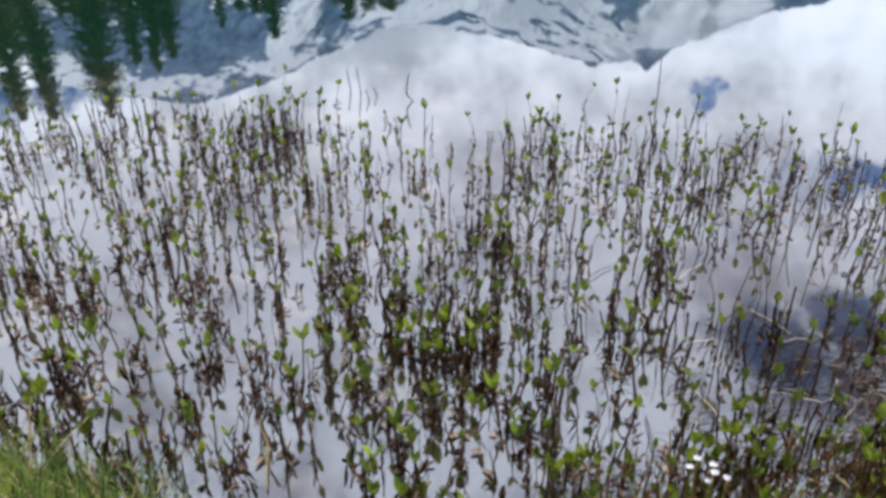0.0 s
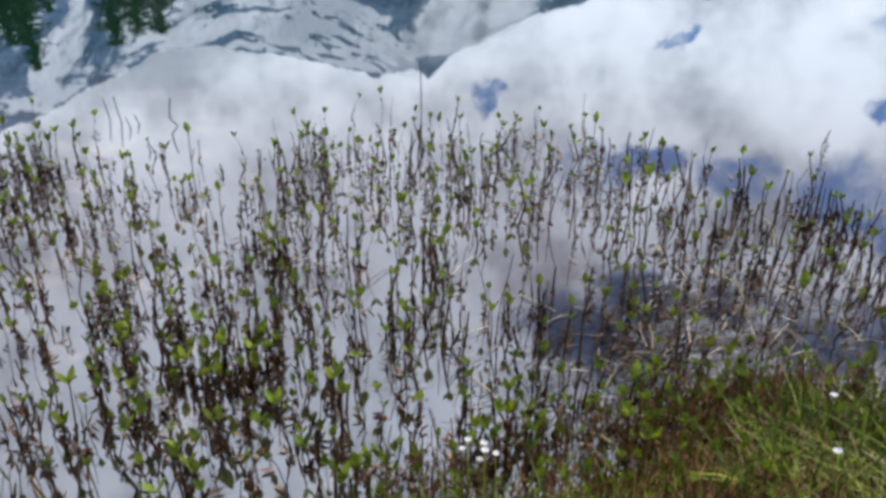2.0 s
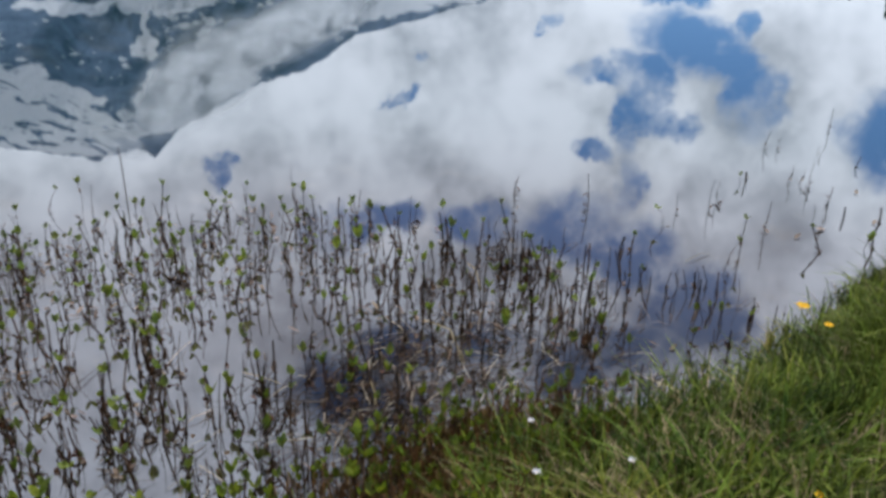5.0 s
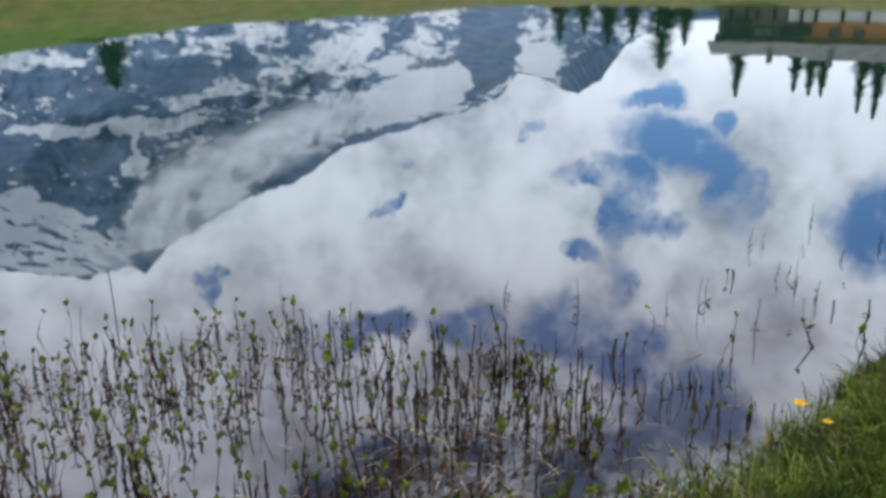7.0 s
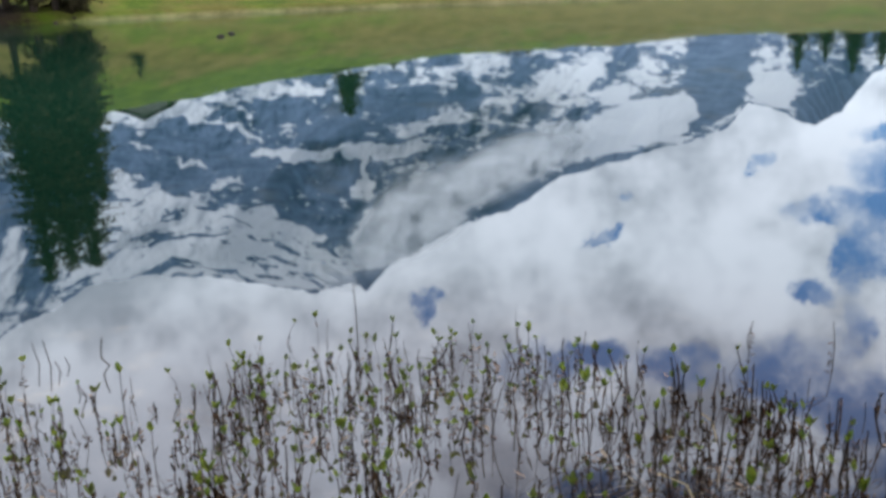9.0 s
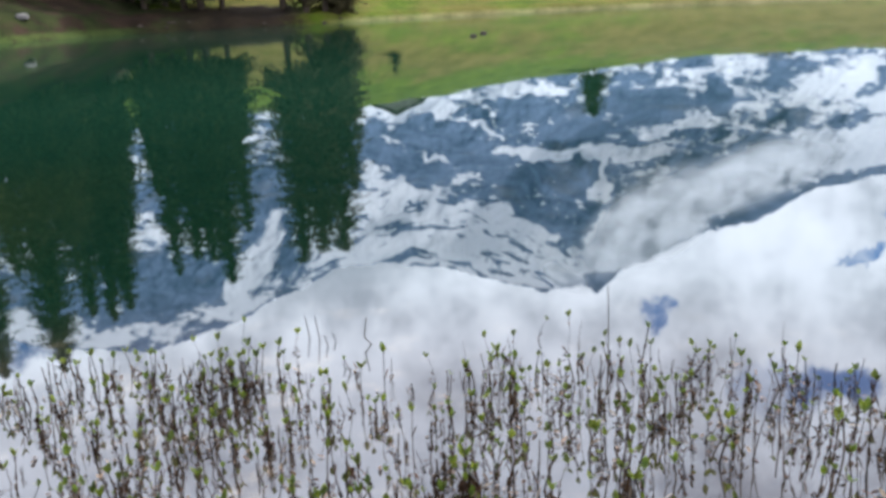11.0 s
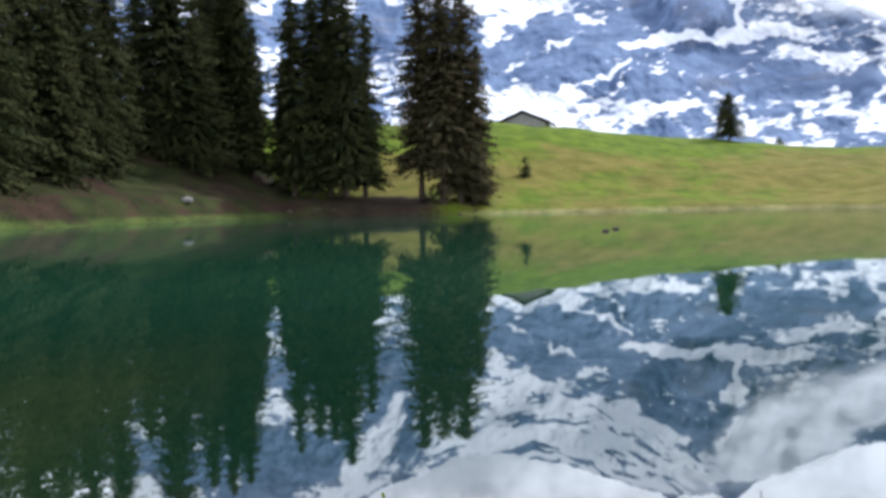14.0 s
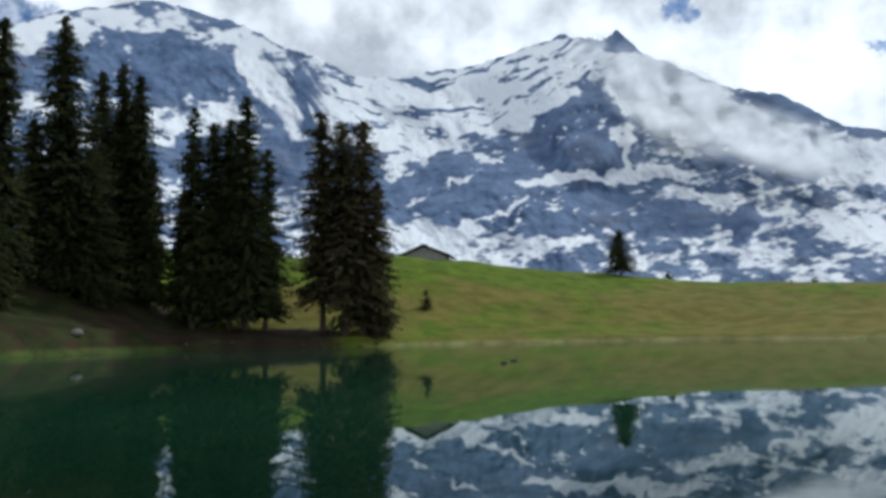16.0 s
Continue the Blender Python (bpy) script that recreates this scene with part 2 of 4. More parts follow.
def mountain_material():
    """Rock tinted blue-grey with haze and old snow, by the mesh's own snow cover, broken up finely."""
    m = bpy.data.materials.new("hazy_rock_and_snow")
    m.use_nodes = True
    n = Nodes(m.node_tree)
    where = n.add("ShaderNodeNewGeometry").outputs["Position"]
    cover = n.add("ShaderNodeAttribute", attribute_name="snow_cover").outputs["Fac"]
    fleck = n.noise(where, 0.022, 6, 0.66)
    snow = n.step(n.math("ADD", cover, n.math("MULTIPLY_ADD", fleck, 0.26, -0.13)), 0.40, 0.60)
    tall = n.add("ShaderNodeVectorMath", {0: where, 1: (1, 1, 0.25)}, operation="MULTIPLY").outputs[0]
    streak = n.noise(tall, 0.011, 7, 0.66)
    # rock colours are paled and blued to carry the haze of distance
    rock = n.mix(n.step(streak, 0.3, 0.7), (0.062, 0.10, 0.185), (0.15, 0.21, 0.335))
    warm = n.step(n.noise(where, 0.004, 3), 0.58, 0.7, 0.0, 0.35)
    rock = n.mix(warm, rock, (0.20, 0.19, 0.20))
    white = n.mix(n.noise(where, 0.006, 4), (0.62, 0.655, 0.72), (0.83, 0.85, 0.88))
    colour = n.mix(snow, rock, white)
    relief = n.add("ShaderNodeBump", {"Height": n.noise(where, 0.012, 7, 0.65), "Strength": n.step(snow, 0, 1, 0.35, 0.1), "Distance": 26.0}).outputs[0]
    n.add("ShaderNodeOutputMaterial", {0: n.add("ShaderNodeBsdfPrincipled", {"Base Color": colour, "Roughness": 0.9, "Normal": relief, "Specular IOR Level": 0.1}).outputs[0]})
    return m


def ground_material():
    """Meadow with dry patches and bare earth on the near bed and along the wooded shore, by the mesh's own cover, with
    tree shade painted in under the spruces.
    """
    m = bpy.data.materials.new("meadow_ground")
    m.use_nodes = True
    n = Nodes(m.node_tree)
    where = n.add("ShaderNodeNewGeometry").outputs["Position"]
    bare = n.add("ShaderNodeAttribute", attribute_name="bare_earth").outputs["Fac"]
    big, mid, small = n.noise(where, 0.045, 5, 0.6), n.noise(where, 0.4, 4), n.noise(where, 5.0, 4)
    tone = n.step(n.math("ADD", n.math("MULTIPLY", mid, 0.55), n.math("MULTIPLY", small, 0.45)), 0.35, 0.65)
    green = n.mix(tone, (0.050, 0.088, 0.006), (0.115, 0.158, 0.012))
    dry = n.mix(tone, (0.092, 0.090, 0.014), (0.170, 0.142, 0.036))
    patch = n.math("MULTIPLY_ADD", n.noise(where, 0.22, 7, 0.72), 0.5, n.math("MULTIPLY", big, 0.55))
    height = n.add("ShaderNodeSeparateXYZ", {0: where}).outputs
    # fresher near the crest, browner to the right and low down
    patch = n.math("MULTIPLY_ADD", n.step(height[2], 5.5, 10.5), -0.13, n.math("MULTIPLY_ADD", n.step(height[0], 34, 62), 0.03, n.math("ADD", patch, 0.002)))
    colour = n.mix(n.step(patch, 0.43, 0.57), green, dry)
    flat = n.add("ShaderNodeVectorMath", {0: where, 1: (0.09, 0.09, 1.5)}, operation="MULTIPLY").outputs[0]
    ledge = n.math("MULTIPLY", n.step(n.noise(flat, 1.0, 5, 0.6), 0.56, 0.66), n.step(height[2], 1.5, 4.0, 0.0, 0.32))
    colour = n.mix(ledge, colour, n.mix(tone, (0.045, 0.05, 0.012), (0.12, 0.095, 0.04)))
    belt = n.math("MULTIPLY", n.step(height[2], 0.6, 0.2), n.step(height[0], 0.0, 6.0))
    colour = n.mix(n.math("MULTIPLY", belt, 0.5), colour, n.mix(tone, (0.10, 0.09, 0.04), (0.30, 0.26, 0.14)))
    # mud of bed and bank, darkened to hold the shade below the spruces
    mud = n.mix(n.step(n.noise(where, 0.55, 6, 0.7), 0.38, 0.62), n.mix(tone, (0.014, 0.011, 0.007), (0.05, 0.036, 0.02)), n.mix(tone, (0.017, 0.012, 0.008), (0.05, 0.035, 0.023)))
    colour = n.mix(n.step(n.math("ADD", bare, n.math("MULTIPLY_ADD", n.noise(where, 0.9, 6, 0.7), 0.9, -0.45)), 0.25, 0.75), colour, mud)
    # green and brown floor on the left, its colour darkened as tree shade
    shaded_floor = n.mix(tone, (0.012, 0.017, 0.005), (0.036, 0.044, 0.013))
    shaded_floor = n.mix(n.step(n.noise(where, 0.22, 6, 0.72), 0.46, 0.56), shaded_floor, n.mix(tone, (0.018, 0.012, 0.008), (0.048, 0.030, 0.019)))
    colour = n.mix(n.math("MULTIPLY", n.step(bare, 0.35, 0.8), n.math("MULTIPLY", n.step(height[1], 20, 30), n.step(height[0], -9, -17, 0.0, 1.0))), colour, shaded_floor)
    fringe = n.math("MULTIPLY", n.step(height[2], 0.75, 0.25), n.math("MULTIPLY", n.step(height[0], -13, -18), n.step(height[1], 20, 30)))
    colour = n.mix(n.math("MULTIPLY", fringe, n.step(n.noise(where, 0.5, 5, 0.7), 0.36, 0.52, 0.25, 0.9)), colour, n.mix(tone, (0.03, 0.052, 0.012), (0.075, 0.10, 0.024)))
    relief = n.add("ShaderNodeBump", {"Height": n.math("ADD", mid, n.math("MULTIPLY", small, 0.3)), "Strength": 0.4, "Distance": 0.12}).outputs[0]
    n.add("ShaderNodeOutputMaterial", {0: n.add("ShaderNodeBsdfPrincipled", {"Base Color": colour, "Roughness": 0.95, "Normal": relief, "Specular IOR Level": 0.1}).outputs[0]})
    return m


# ---- mesh helpers ----


def mesh_of(name, verts, faces, material=None, smooth=False):
    me = bpy.data.meshes.new(name)
    me.from_pydata(np.asarray(verts).tolist(), [], np.asarray(faces).tolist() if isinstance(faces, np.ndarray) else faces)
    if material:
        me.materials.append(material)
    if smooth:
        me.polygons.foreach_set("use_smooth", [True] * len(me.polygons))
    return me


def part(name, bm, material, parent, label=""):
    """Links a bmesh or a mesh as one object under a thing or a part."""
    if isinstance(bm, bmesh.types.BMesh):
        me = bpy.data.meshes.new(name)
        bm.to_mesh(me)
        bm.free()
        me.materials.append(material)
    else:
        me = bm
    ob = new(name, me)
    ob.parent = parent
    if label:
        ob["label"] = label
    return ob


def box(bm, x0, x1, y0, y1, z0, z1, bevel=0.0):
    made = bmesh.ops.create_cube(bm, size=1.0, matrix=Matrix.Translation(((x0 + x1) / 2, (y0 + y1) / 2, (z0 + z1) / 2)) @ Matrix.Diagonal((x1 - x0, y1 - y0, z1 - z0, 1)))
    if bevel:
        edges = list({e for v in made["verts"] for e in v.link_edges})
        bmesh.ops.bevel(bm, geom=edges, offset=bevel, segments=1, affect="EDGES")
    return bm


def new_box(*sizes, bevel=0.0):
    return box(bmesh.new(), *sizes, bevel=bevel)


def wave(x, y, seed, octaves=4, gain=0.5):
    """Smooth value noise for arrays, about -1 to 1."""
    total, size, norm = 0.0, 1.0, 0.0
    for k in range(octaves):
        fx, fy = np.floor(x), np.floor(y)
        tx, ty = x - fx, y - fy
        tx, ty = tx * tx * (3 - 2 * tx), ty * ty * (3 - 2 * ty)

        def corner(i, j):
            h = np.sin((fx + i) * 127.1 + (fy + j) * 311.7 + (seed + k) * 74.7) * 43758.5453
            return (h - np.floor(h)) * 2 - 1
        low = corner(0, 0) * (1 - tx) + corner(1, 0) * tx
        high = corner(0, 1) * (1 - tx) + corner(1, 1) * tx
        total, norm = total + size * (low * (1 - ty) + high * ty), norm + size
        x, y, size = x * 2.03 + 17.3, y * 2.03 + 9.1, size * gain
    return total / norm * 1.4


def ramp(value, low, high):
    u = np.clip((value - low) / (high - low), 0, 1)
    return u * u * (3 - 2 * u)


def at_bearing(azimuth, distance, z=0.0):
    """The place at that many degrees to the right of straight ahead."""
    return Vector((math.sin(radians(azimuth)) * distance, math.cos(radians(azimuth)) * distance, z))


# ---- ground, lake, mountain ----
EYE = 1.6
SHORE_AZ = (-110, -80, -60, -40, -27, -20, -15, -10, 0, 8, 15, 22, 30, 45, 57, 75, 95, 115)
SHORE_R = (20, 36, 46, 58, 67, 76, 83, 89, 94, 100, 106, 112, 110, 106, 106, 84, 50, 25)
CREST_AZ = (-180, -90, -45, -30, -20, -10, -3, 3, 8, 13, 17, 22, 28, 33, 38, 43, 50, 60, 80, 120, 180)
CREST_Z = (3, 9, 13, 14, 14, 14, 13.6, 13.65, 12.6, 11.4, 10.9, 9.5, 8.8, 8.0, 7.0, 6.2, 6.2, 6.3, 5.5, 4, 3)
BANK_X = (-60, -30, -10, -4, -2, -1.2, -0.7, 0.1, 0.6, 1.0, 1.4, 1.8, 2.2, 2.7, 3.2, 5, 10, 30, 60)
BANK_Y = (10, 6, 3.6, 2.6, 2.15, 1.86, 1.6, 1.42, 1.43, 1.48, 1.42, 1.30, 1.22, 1.34, 1.38, 1.38, 1.8, 3, 6)


def lake_depth(x, y):
    """Metres from the nearest shore: above 0 out on the lake, below 0 on land."""
    a, r = np.degrees(np.arctan2(x, y)), np.hypot(x, y)
    near = y - np.interp(x, BANK_X, BANK_Y) - 0.06 * wave(x * 3, y * 3, 5, 3)
    opposite = np.interp(a, SHORE_AZ, SHORE_R) - r + 0.35 * wave(a * 0.5, r * 0.02, 3, 3)
    return np.minimum(near, np.where(r < 8, 99, opposite)), near, opposite


def ground_height(x, y):
    s, near, opposite = lake_depth(x, y)
    a, r = np.degrees(np.arctan2(x, y)), np.hypot(x, y)
    bed = -0.06 * np.clip(s, 0, 5) - 3.5 * ramp(s, 4, 30)
    bank = 0.24 * ramp(-near, -0.12, 0.6) - 0.026 * ramp(-near, 0.2, 0) + 0.03 * wave(x * 2.5, y * 2.5, 11, 3) * ramp(-near, 0, 0.5) + 0.012 * np.clip(-near - 2, 0, 400)
    crest = np.interp(a, CREST_AZ, CREST_Z)
    back = np.clip(-opposite, 0, 1e9)
    wooded = ramp(a, 3.0, -4.0)
    lip = 0.04 + 0.085 * ramp(a, -10, -15)
    rise = (0.25 + crest * (lip * ramp(back, 0, 4 + 10 * (1 - wooded)) * wooded + (1 - 0.1 * wooded) * ramp(back, -5 + 5 * wooded, 46))) * ramp(back, 0, 0.8 + 0 * back)
    # a cut earth bank under the spruces
    rise = rise + (0.42 + 0.3 * wave(x * 0.6, y * 0.6, 27, 3)) * ramp(back, 0.15, 0.9) * ramp(a, -12.5, -9.5) * ramp(a, 2.6, 0.4) * ramp(back, 22, 5)
    rise = rise + (wave(x * 0.06, y * 0.06, 21, 4) * 0.5 + wave(x * 0.35, y * 0.35, 23, 3) * 0.22) * ramp(back, 4, 20)
    rise = rise - (crest + 45) * ramp(back, 46, 400) * ramp(np.abs(a), 120, 70)
    land = np.where(near < opposite, bank, rise)
    return np.where(s > 0, bed, land), s, wooded, back


def polar_sheet(name, bearings, radii):
    a, r = np.meshgrid(np.radians(bearings), radii)
    x, y = np.sin(a) * r, np.cos(a) * r
    rows, cols = x.shape
    i = np.arange((rows - 1) * cols).reshape(rows - 1, cols)
    j = np.roll(i, -1, axis=1)
    faces = np.stack([i, j, j + cols, i + cols], -1).reshape(-1, 4)
    return x, y, faces


def build_ground():
    bearings = np.concatenate([np.arange(-45, 75, 0.6), np.arange(75, 315, 1.0)])
    radii = np.concatenate([np.geomspace(0.2, 9, 130), np.geomspace(9.3, 60, 50), np.arange(61, 175, 1.2), np.geomspace(178, 4900, 40)])
    x, y, faces = polar_sheet("ground", bearings, radii)
    z, s, wooded, back = ground_height(x, y)
    bare = np.where((s > 0) & (np.hypot(x, y) < 12), 1.0, np.where(s > 0, wooded, 0.0))
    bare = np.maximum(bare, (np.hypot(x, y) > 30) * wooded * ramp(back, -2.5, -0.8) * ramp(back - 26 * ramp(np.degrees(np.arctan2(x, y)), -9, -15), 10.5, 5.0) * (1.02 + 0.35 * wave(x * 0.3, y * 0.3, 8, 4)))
    bare = np.maximum(bare, np.where((s <= 0) & (np.hypot(x, y) < 8), 0.42, 0))
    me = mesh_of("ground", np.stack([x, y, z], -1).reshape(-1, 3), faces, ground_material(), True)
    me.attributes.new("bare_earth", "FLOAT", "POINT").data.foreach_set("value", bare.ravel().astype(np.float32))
    tagged(new("ground", me), "green meadow bank and grassy hills round the lake", "ground", kind="structure")


def build_water():
    x, y, faces = polar_sheet("water", np.arange(-180, 180, 6.0), np.array([0.15, 1, 3, 10, 30, 60, 90, 125]))
    me = mesh_of("water", np.stack([x, y, 0 * x], -1).reshape(-1, 3), faces, water_material(), True)
    tagged(new("water", me), "still green lake water mirroring clouds and mountain", "water", kind="structure")


RIDGE_AZ = (-75, -60, -45, -35, -28, -24, -21.0, -20.4, -17.6, -13.0, -10.2, -6.6, -4.0, -1.8, 0.4, 3.5, 6.1, 8.8, 11.9, 14.9, 17.2, 18.35, 19.7, 22.2, 25.6, 28.0, 29.8, 31.9, 36.0, 39.8, 42.3, 43.4, 45.5, 47.2, 48.7, 50.2, 53, 60, 75)
RIDGE_EL = (6, 8, 11, 14, 15, 15.5, 16.6, 18.2, 19.4, 20.5, 20.3, 19.5, 18.4, 17.8, 16.6, 16.5, 16.9, 17.3, 18.2, 18.95, 18.5, 18.9, 17.7, 16.3, 14.8, 14.2, 13.3, 11.8, 10.8, 9.7, 8.7, 7.2, 7.9, 8.6, 7.6, 5.3, 4.0, 3.5, 3)


def blob(a, e, ca, ce, ra, re, turn=0.0):
    """1 at the middle of a tilted oval on the slope, 0 outside."""
    c, s = math.cos(radians(turn)), math.sin(radians(turn))
    u, v = ((a - ca) * c + (e - ce) * s) / ra, (-(a - ca) * s + (e - ce) * c) / re
    return ramp(np.hypot(u, v), 1.25, 0.6)


def snow_on(a, e, top):
    """How much snow lies at each bearing and height of the slope, by its gullies, bands and shelves."""
    wa, we = a + 0.8 * wave(a * 0.9, e * 0.9, 31, 4), e + 0.45 * wave(a * 1.0, e * 1.0, 37, 4)
    mottled = wave(a * 0.62, e * 1.5 + a * 0.16, 41, 5, 0.55)
    fine = wave(a * 1.9, e * 4.2 - a * 0.5, 47, 4, 0.6)
    cover = 0.45 + 0.36 * mottled + 0.20 * fine
    # bowl below the saddle: snow with thin slanting rock ribs
    sag = 0.40 * np.sqrt((a - 6.4) ** 2 + 3.0)
    ribs = 0.28 * wave(a * 0.7, e * 1.1, 57, 3) + wave((a + e * 0.3) * 0.5, (e - sag + 0.3 * wave(a * 0.5, e * 0.5, 59, 2)) * 3.2, 53, 5, 0.66)
    bowl = np.maximum(blob(wa, we, 9.5, 15.6, 8.5, 2.6, 12), blob(wa, we, 3.4, 14.2, 5.2, 2.6, -15))
    cover = cover * (1 - bowl) + bowl * (0.86 - 0.72 * ramp(ribs, 0.22, 0.42))
    # snow right of the summit, painted near unbroken to stand in for mist
    sheet = np.maximum(blob(wa, we, 21.5, 14.6, 4.2, 2.2, -28), blob(wa, we, 26.0, 12.4, 3.6, 1.5, -25))
    cover = cover * (1 - sheet) + sheet * 0.92
    # dark buttress under the summit
    spread = np.clip(16.0 - we, 0, 9)
    butt = ramp(wa - 16.2 + 1.25 * spread, -0.3, 0.3) * ramp(wa - 16.4 - 0.42 * spread, 0.3, -0.3) * ramp(we, 16.0, 15.7) * ramp(we, 10.0, 10.8)
    cover = cover - butt * (0.5 - 0.42 * ramp(fine + 0.4 * mottled, 0.3, 0.7))
    lower = blob(wa, we, 12.3, 7.8, 5.6, 1.7, -4)
    cover = cover - lower * (0.34 - 0.3 * ramp(fine, 0.3, 0.7))
    # summit tower and rocks along the ridge
    cover = cover - 0.9 * blob(a, e, 18.4, 18.4, 1.3, 0.75) - 0.8 * blob(a, e, 28.2, 13.3, 1.7, 0.7, -22) - 0.3 * ramp(top - e, 0.3, 0.1) * (0.5 + wave(a * 1.3, e, 61, 3))
    # left massif: cliff band, snowy head, white gullies
    cliff = blob(wa, we, -12.5, 16.4, 7.5, 1.9, 2) * (0.6 + 0.4 * wave(a * 2.2, e * 0.3, 67, 3))
    cover = cover - 0.6 * cliff + 0.28 * blob(wa, we, -17.5, 18.6, 5, 0.8, 18)
    gullies = wave((a * 0.62 - e * 0.78) * 0.35, (a * 0.78 + e * 0.62) * 1.5, 63, 4, 0.6)
    side = blob(wa, we, -3.2, 15.0, 3.6, 2.2, -35)
    cover = cover * (1 - side) + side * (0.45 + 0.5 * gullies)
    for ca, ce, ra, re, turn in ((-5.4, 16.3, 2.0, 0.6, -50), (-9, 13.2, 2.4, 0.5, 10), (-6.3, 12.2, 0.9, 0.9, 0),
                                 (6.2, 9.3, 3.0, 0.25, 24), (10.2, 7.6, 2.3, 0.3, 20), (14.2, 9.9, 2.8, 0.42, 4), (19.6, 9.9, 3.0, 0.5, -2), (4.4, 11.0, 2.2, 0.9, 20), (18.6, 11.9, 0.5, 1.6, 8)):
        cover = cover + 0.5 * blob(wa, we, ca, ce, ra, re, turn)
    # blue rock face below the bowl, and a white apron at the foot
    cover = cover - 0.42 * np.maximum(blob(wa, we, 4.5, 9.6, 6.5, 2.2, -4), blob(wa, we, -7, 10.8, 6, 1.6, 0)) + 0.25 * blob(wa, we, 7.0, 5.9, 8.5, 1.1, -6)
    cover = cover - 0.2 * blob(wa, we, 20.5, 7.2, 3.2, 1.8) + 0.10 * blob(wa, we, 35, 7.0, 5, 3.2) - 0.03 * blob(wa, we, 26, 6.6, 7, 3.2) - 0.4 * blob(wa, we, 25.6, 6.4, 0.9, 1.3)
    cover = cover - 0.7 * blob(a, e, 48, 7.2, 1.8, 1.2, -40) - 0.7 * blob(a, e, 41.5, 5, 1.8, 3.2) + 0.5 * blob(a, e, 36.5, 8.6, 4.5, 1.4, -15) + 0.8 * blob(a, e, 44.8, 6.4, 1.2, 1.0)
    return np.clip(cover, 0, 1)


def build_mountain():
    bearings = np.concatenate([np.arange(-75, -24, 0.5), np.arange(-24, 52, 0.075), np.arange(52, 75, 0.5)])
    shares = np.linspace(0, 1, 240)
    top = np.interp(bearings, RIDGE_AZ, RIDGE_EL)
    top = top + 0.16 * wave(bearings * 1.3, bearings * 0, 71, 5, 0.6) * ramp(top, 4, 9)
    a, v = np.meshgrid(bearings, shares)
    e = -0.5 + (top[None, :] + 0.5) * v
    # the slope lies back where the ridge sinks to the right
    grade = 2500 + 3700 * ramp(a, 33, 38) * ramp(a, 50, 46)
    r = 1500 + grade * (e / 19.0)
    r = r + 130 * wave(a * 0.22, e * 0.25, 81, 3) + 30 * np.abs(wave(a * 0.8 + e * 0.5, e * 0.8, 83, 4)) + 9 * wave(a * 2.4, e * 2.4, 87, 3)
    r = r - (r - 1500 - grade * (e / 19.0)) * ramp(v, 0.82, 1.0)
    gully = blob(a, e, 18.5, 16, 1.5, 3) * -80 + blob(a, e, 16.3, 12.5, 2.6, 3.0) * -200 + blob(a, e, 8, 14, 6, 3) * 90
    r = np.clip(r + gully * ramp(v, 1.0, 0.85), 1200, 4700)
    cover = snow_on(a, e, top[None, :])
    x, y, z = np.sin(np.radians(a)) * r, np.cos(np.radians(a)) * r, EYE + np.tan(np.radians(e)) * r
    rows, cols = x.shape
    behind = np.stack([x[-1] * 1.06, y[-1] * 1.06, z[-1] * 0.75], -1)
    verts = np.concatenate([np.stack([x, y, z], -1).reshape(-1, 3), behind])
    i = (np.arange(rows) * cols)[:, None] + np.arange(cols - 1)[None, :]
    faces = np.stack([i, i + 1, i + cols + 1, i + cols], -1).reshape(-1, 4)
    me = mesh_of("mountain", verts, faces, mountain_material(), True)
    me.attributes.new("snow_cover", "FLOAT", "POINT").data.foreach_set("value", np.concatenate([cover.ravel(), cover[-1]]).astype(np.float32))
    tagged(new("mountain", me), "snow-streaked alpine mountain above the lake, blue-grey with painted haze", "mountain", kind="structure")


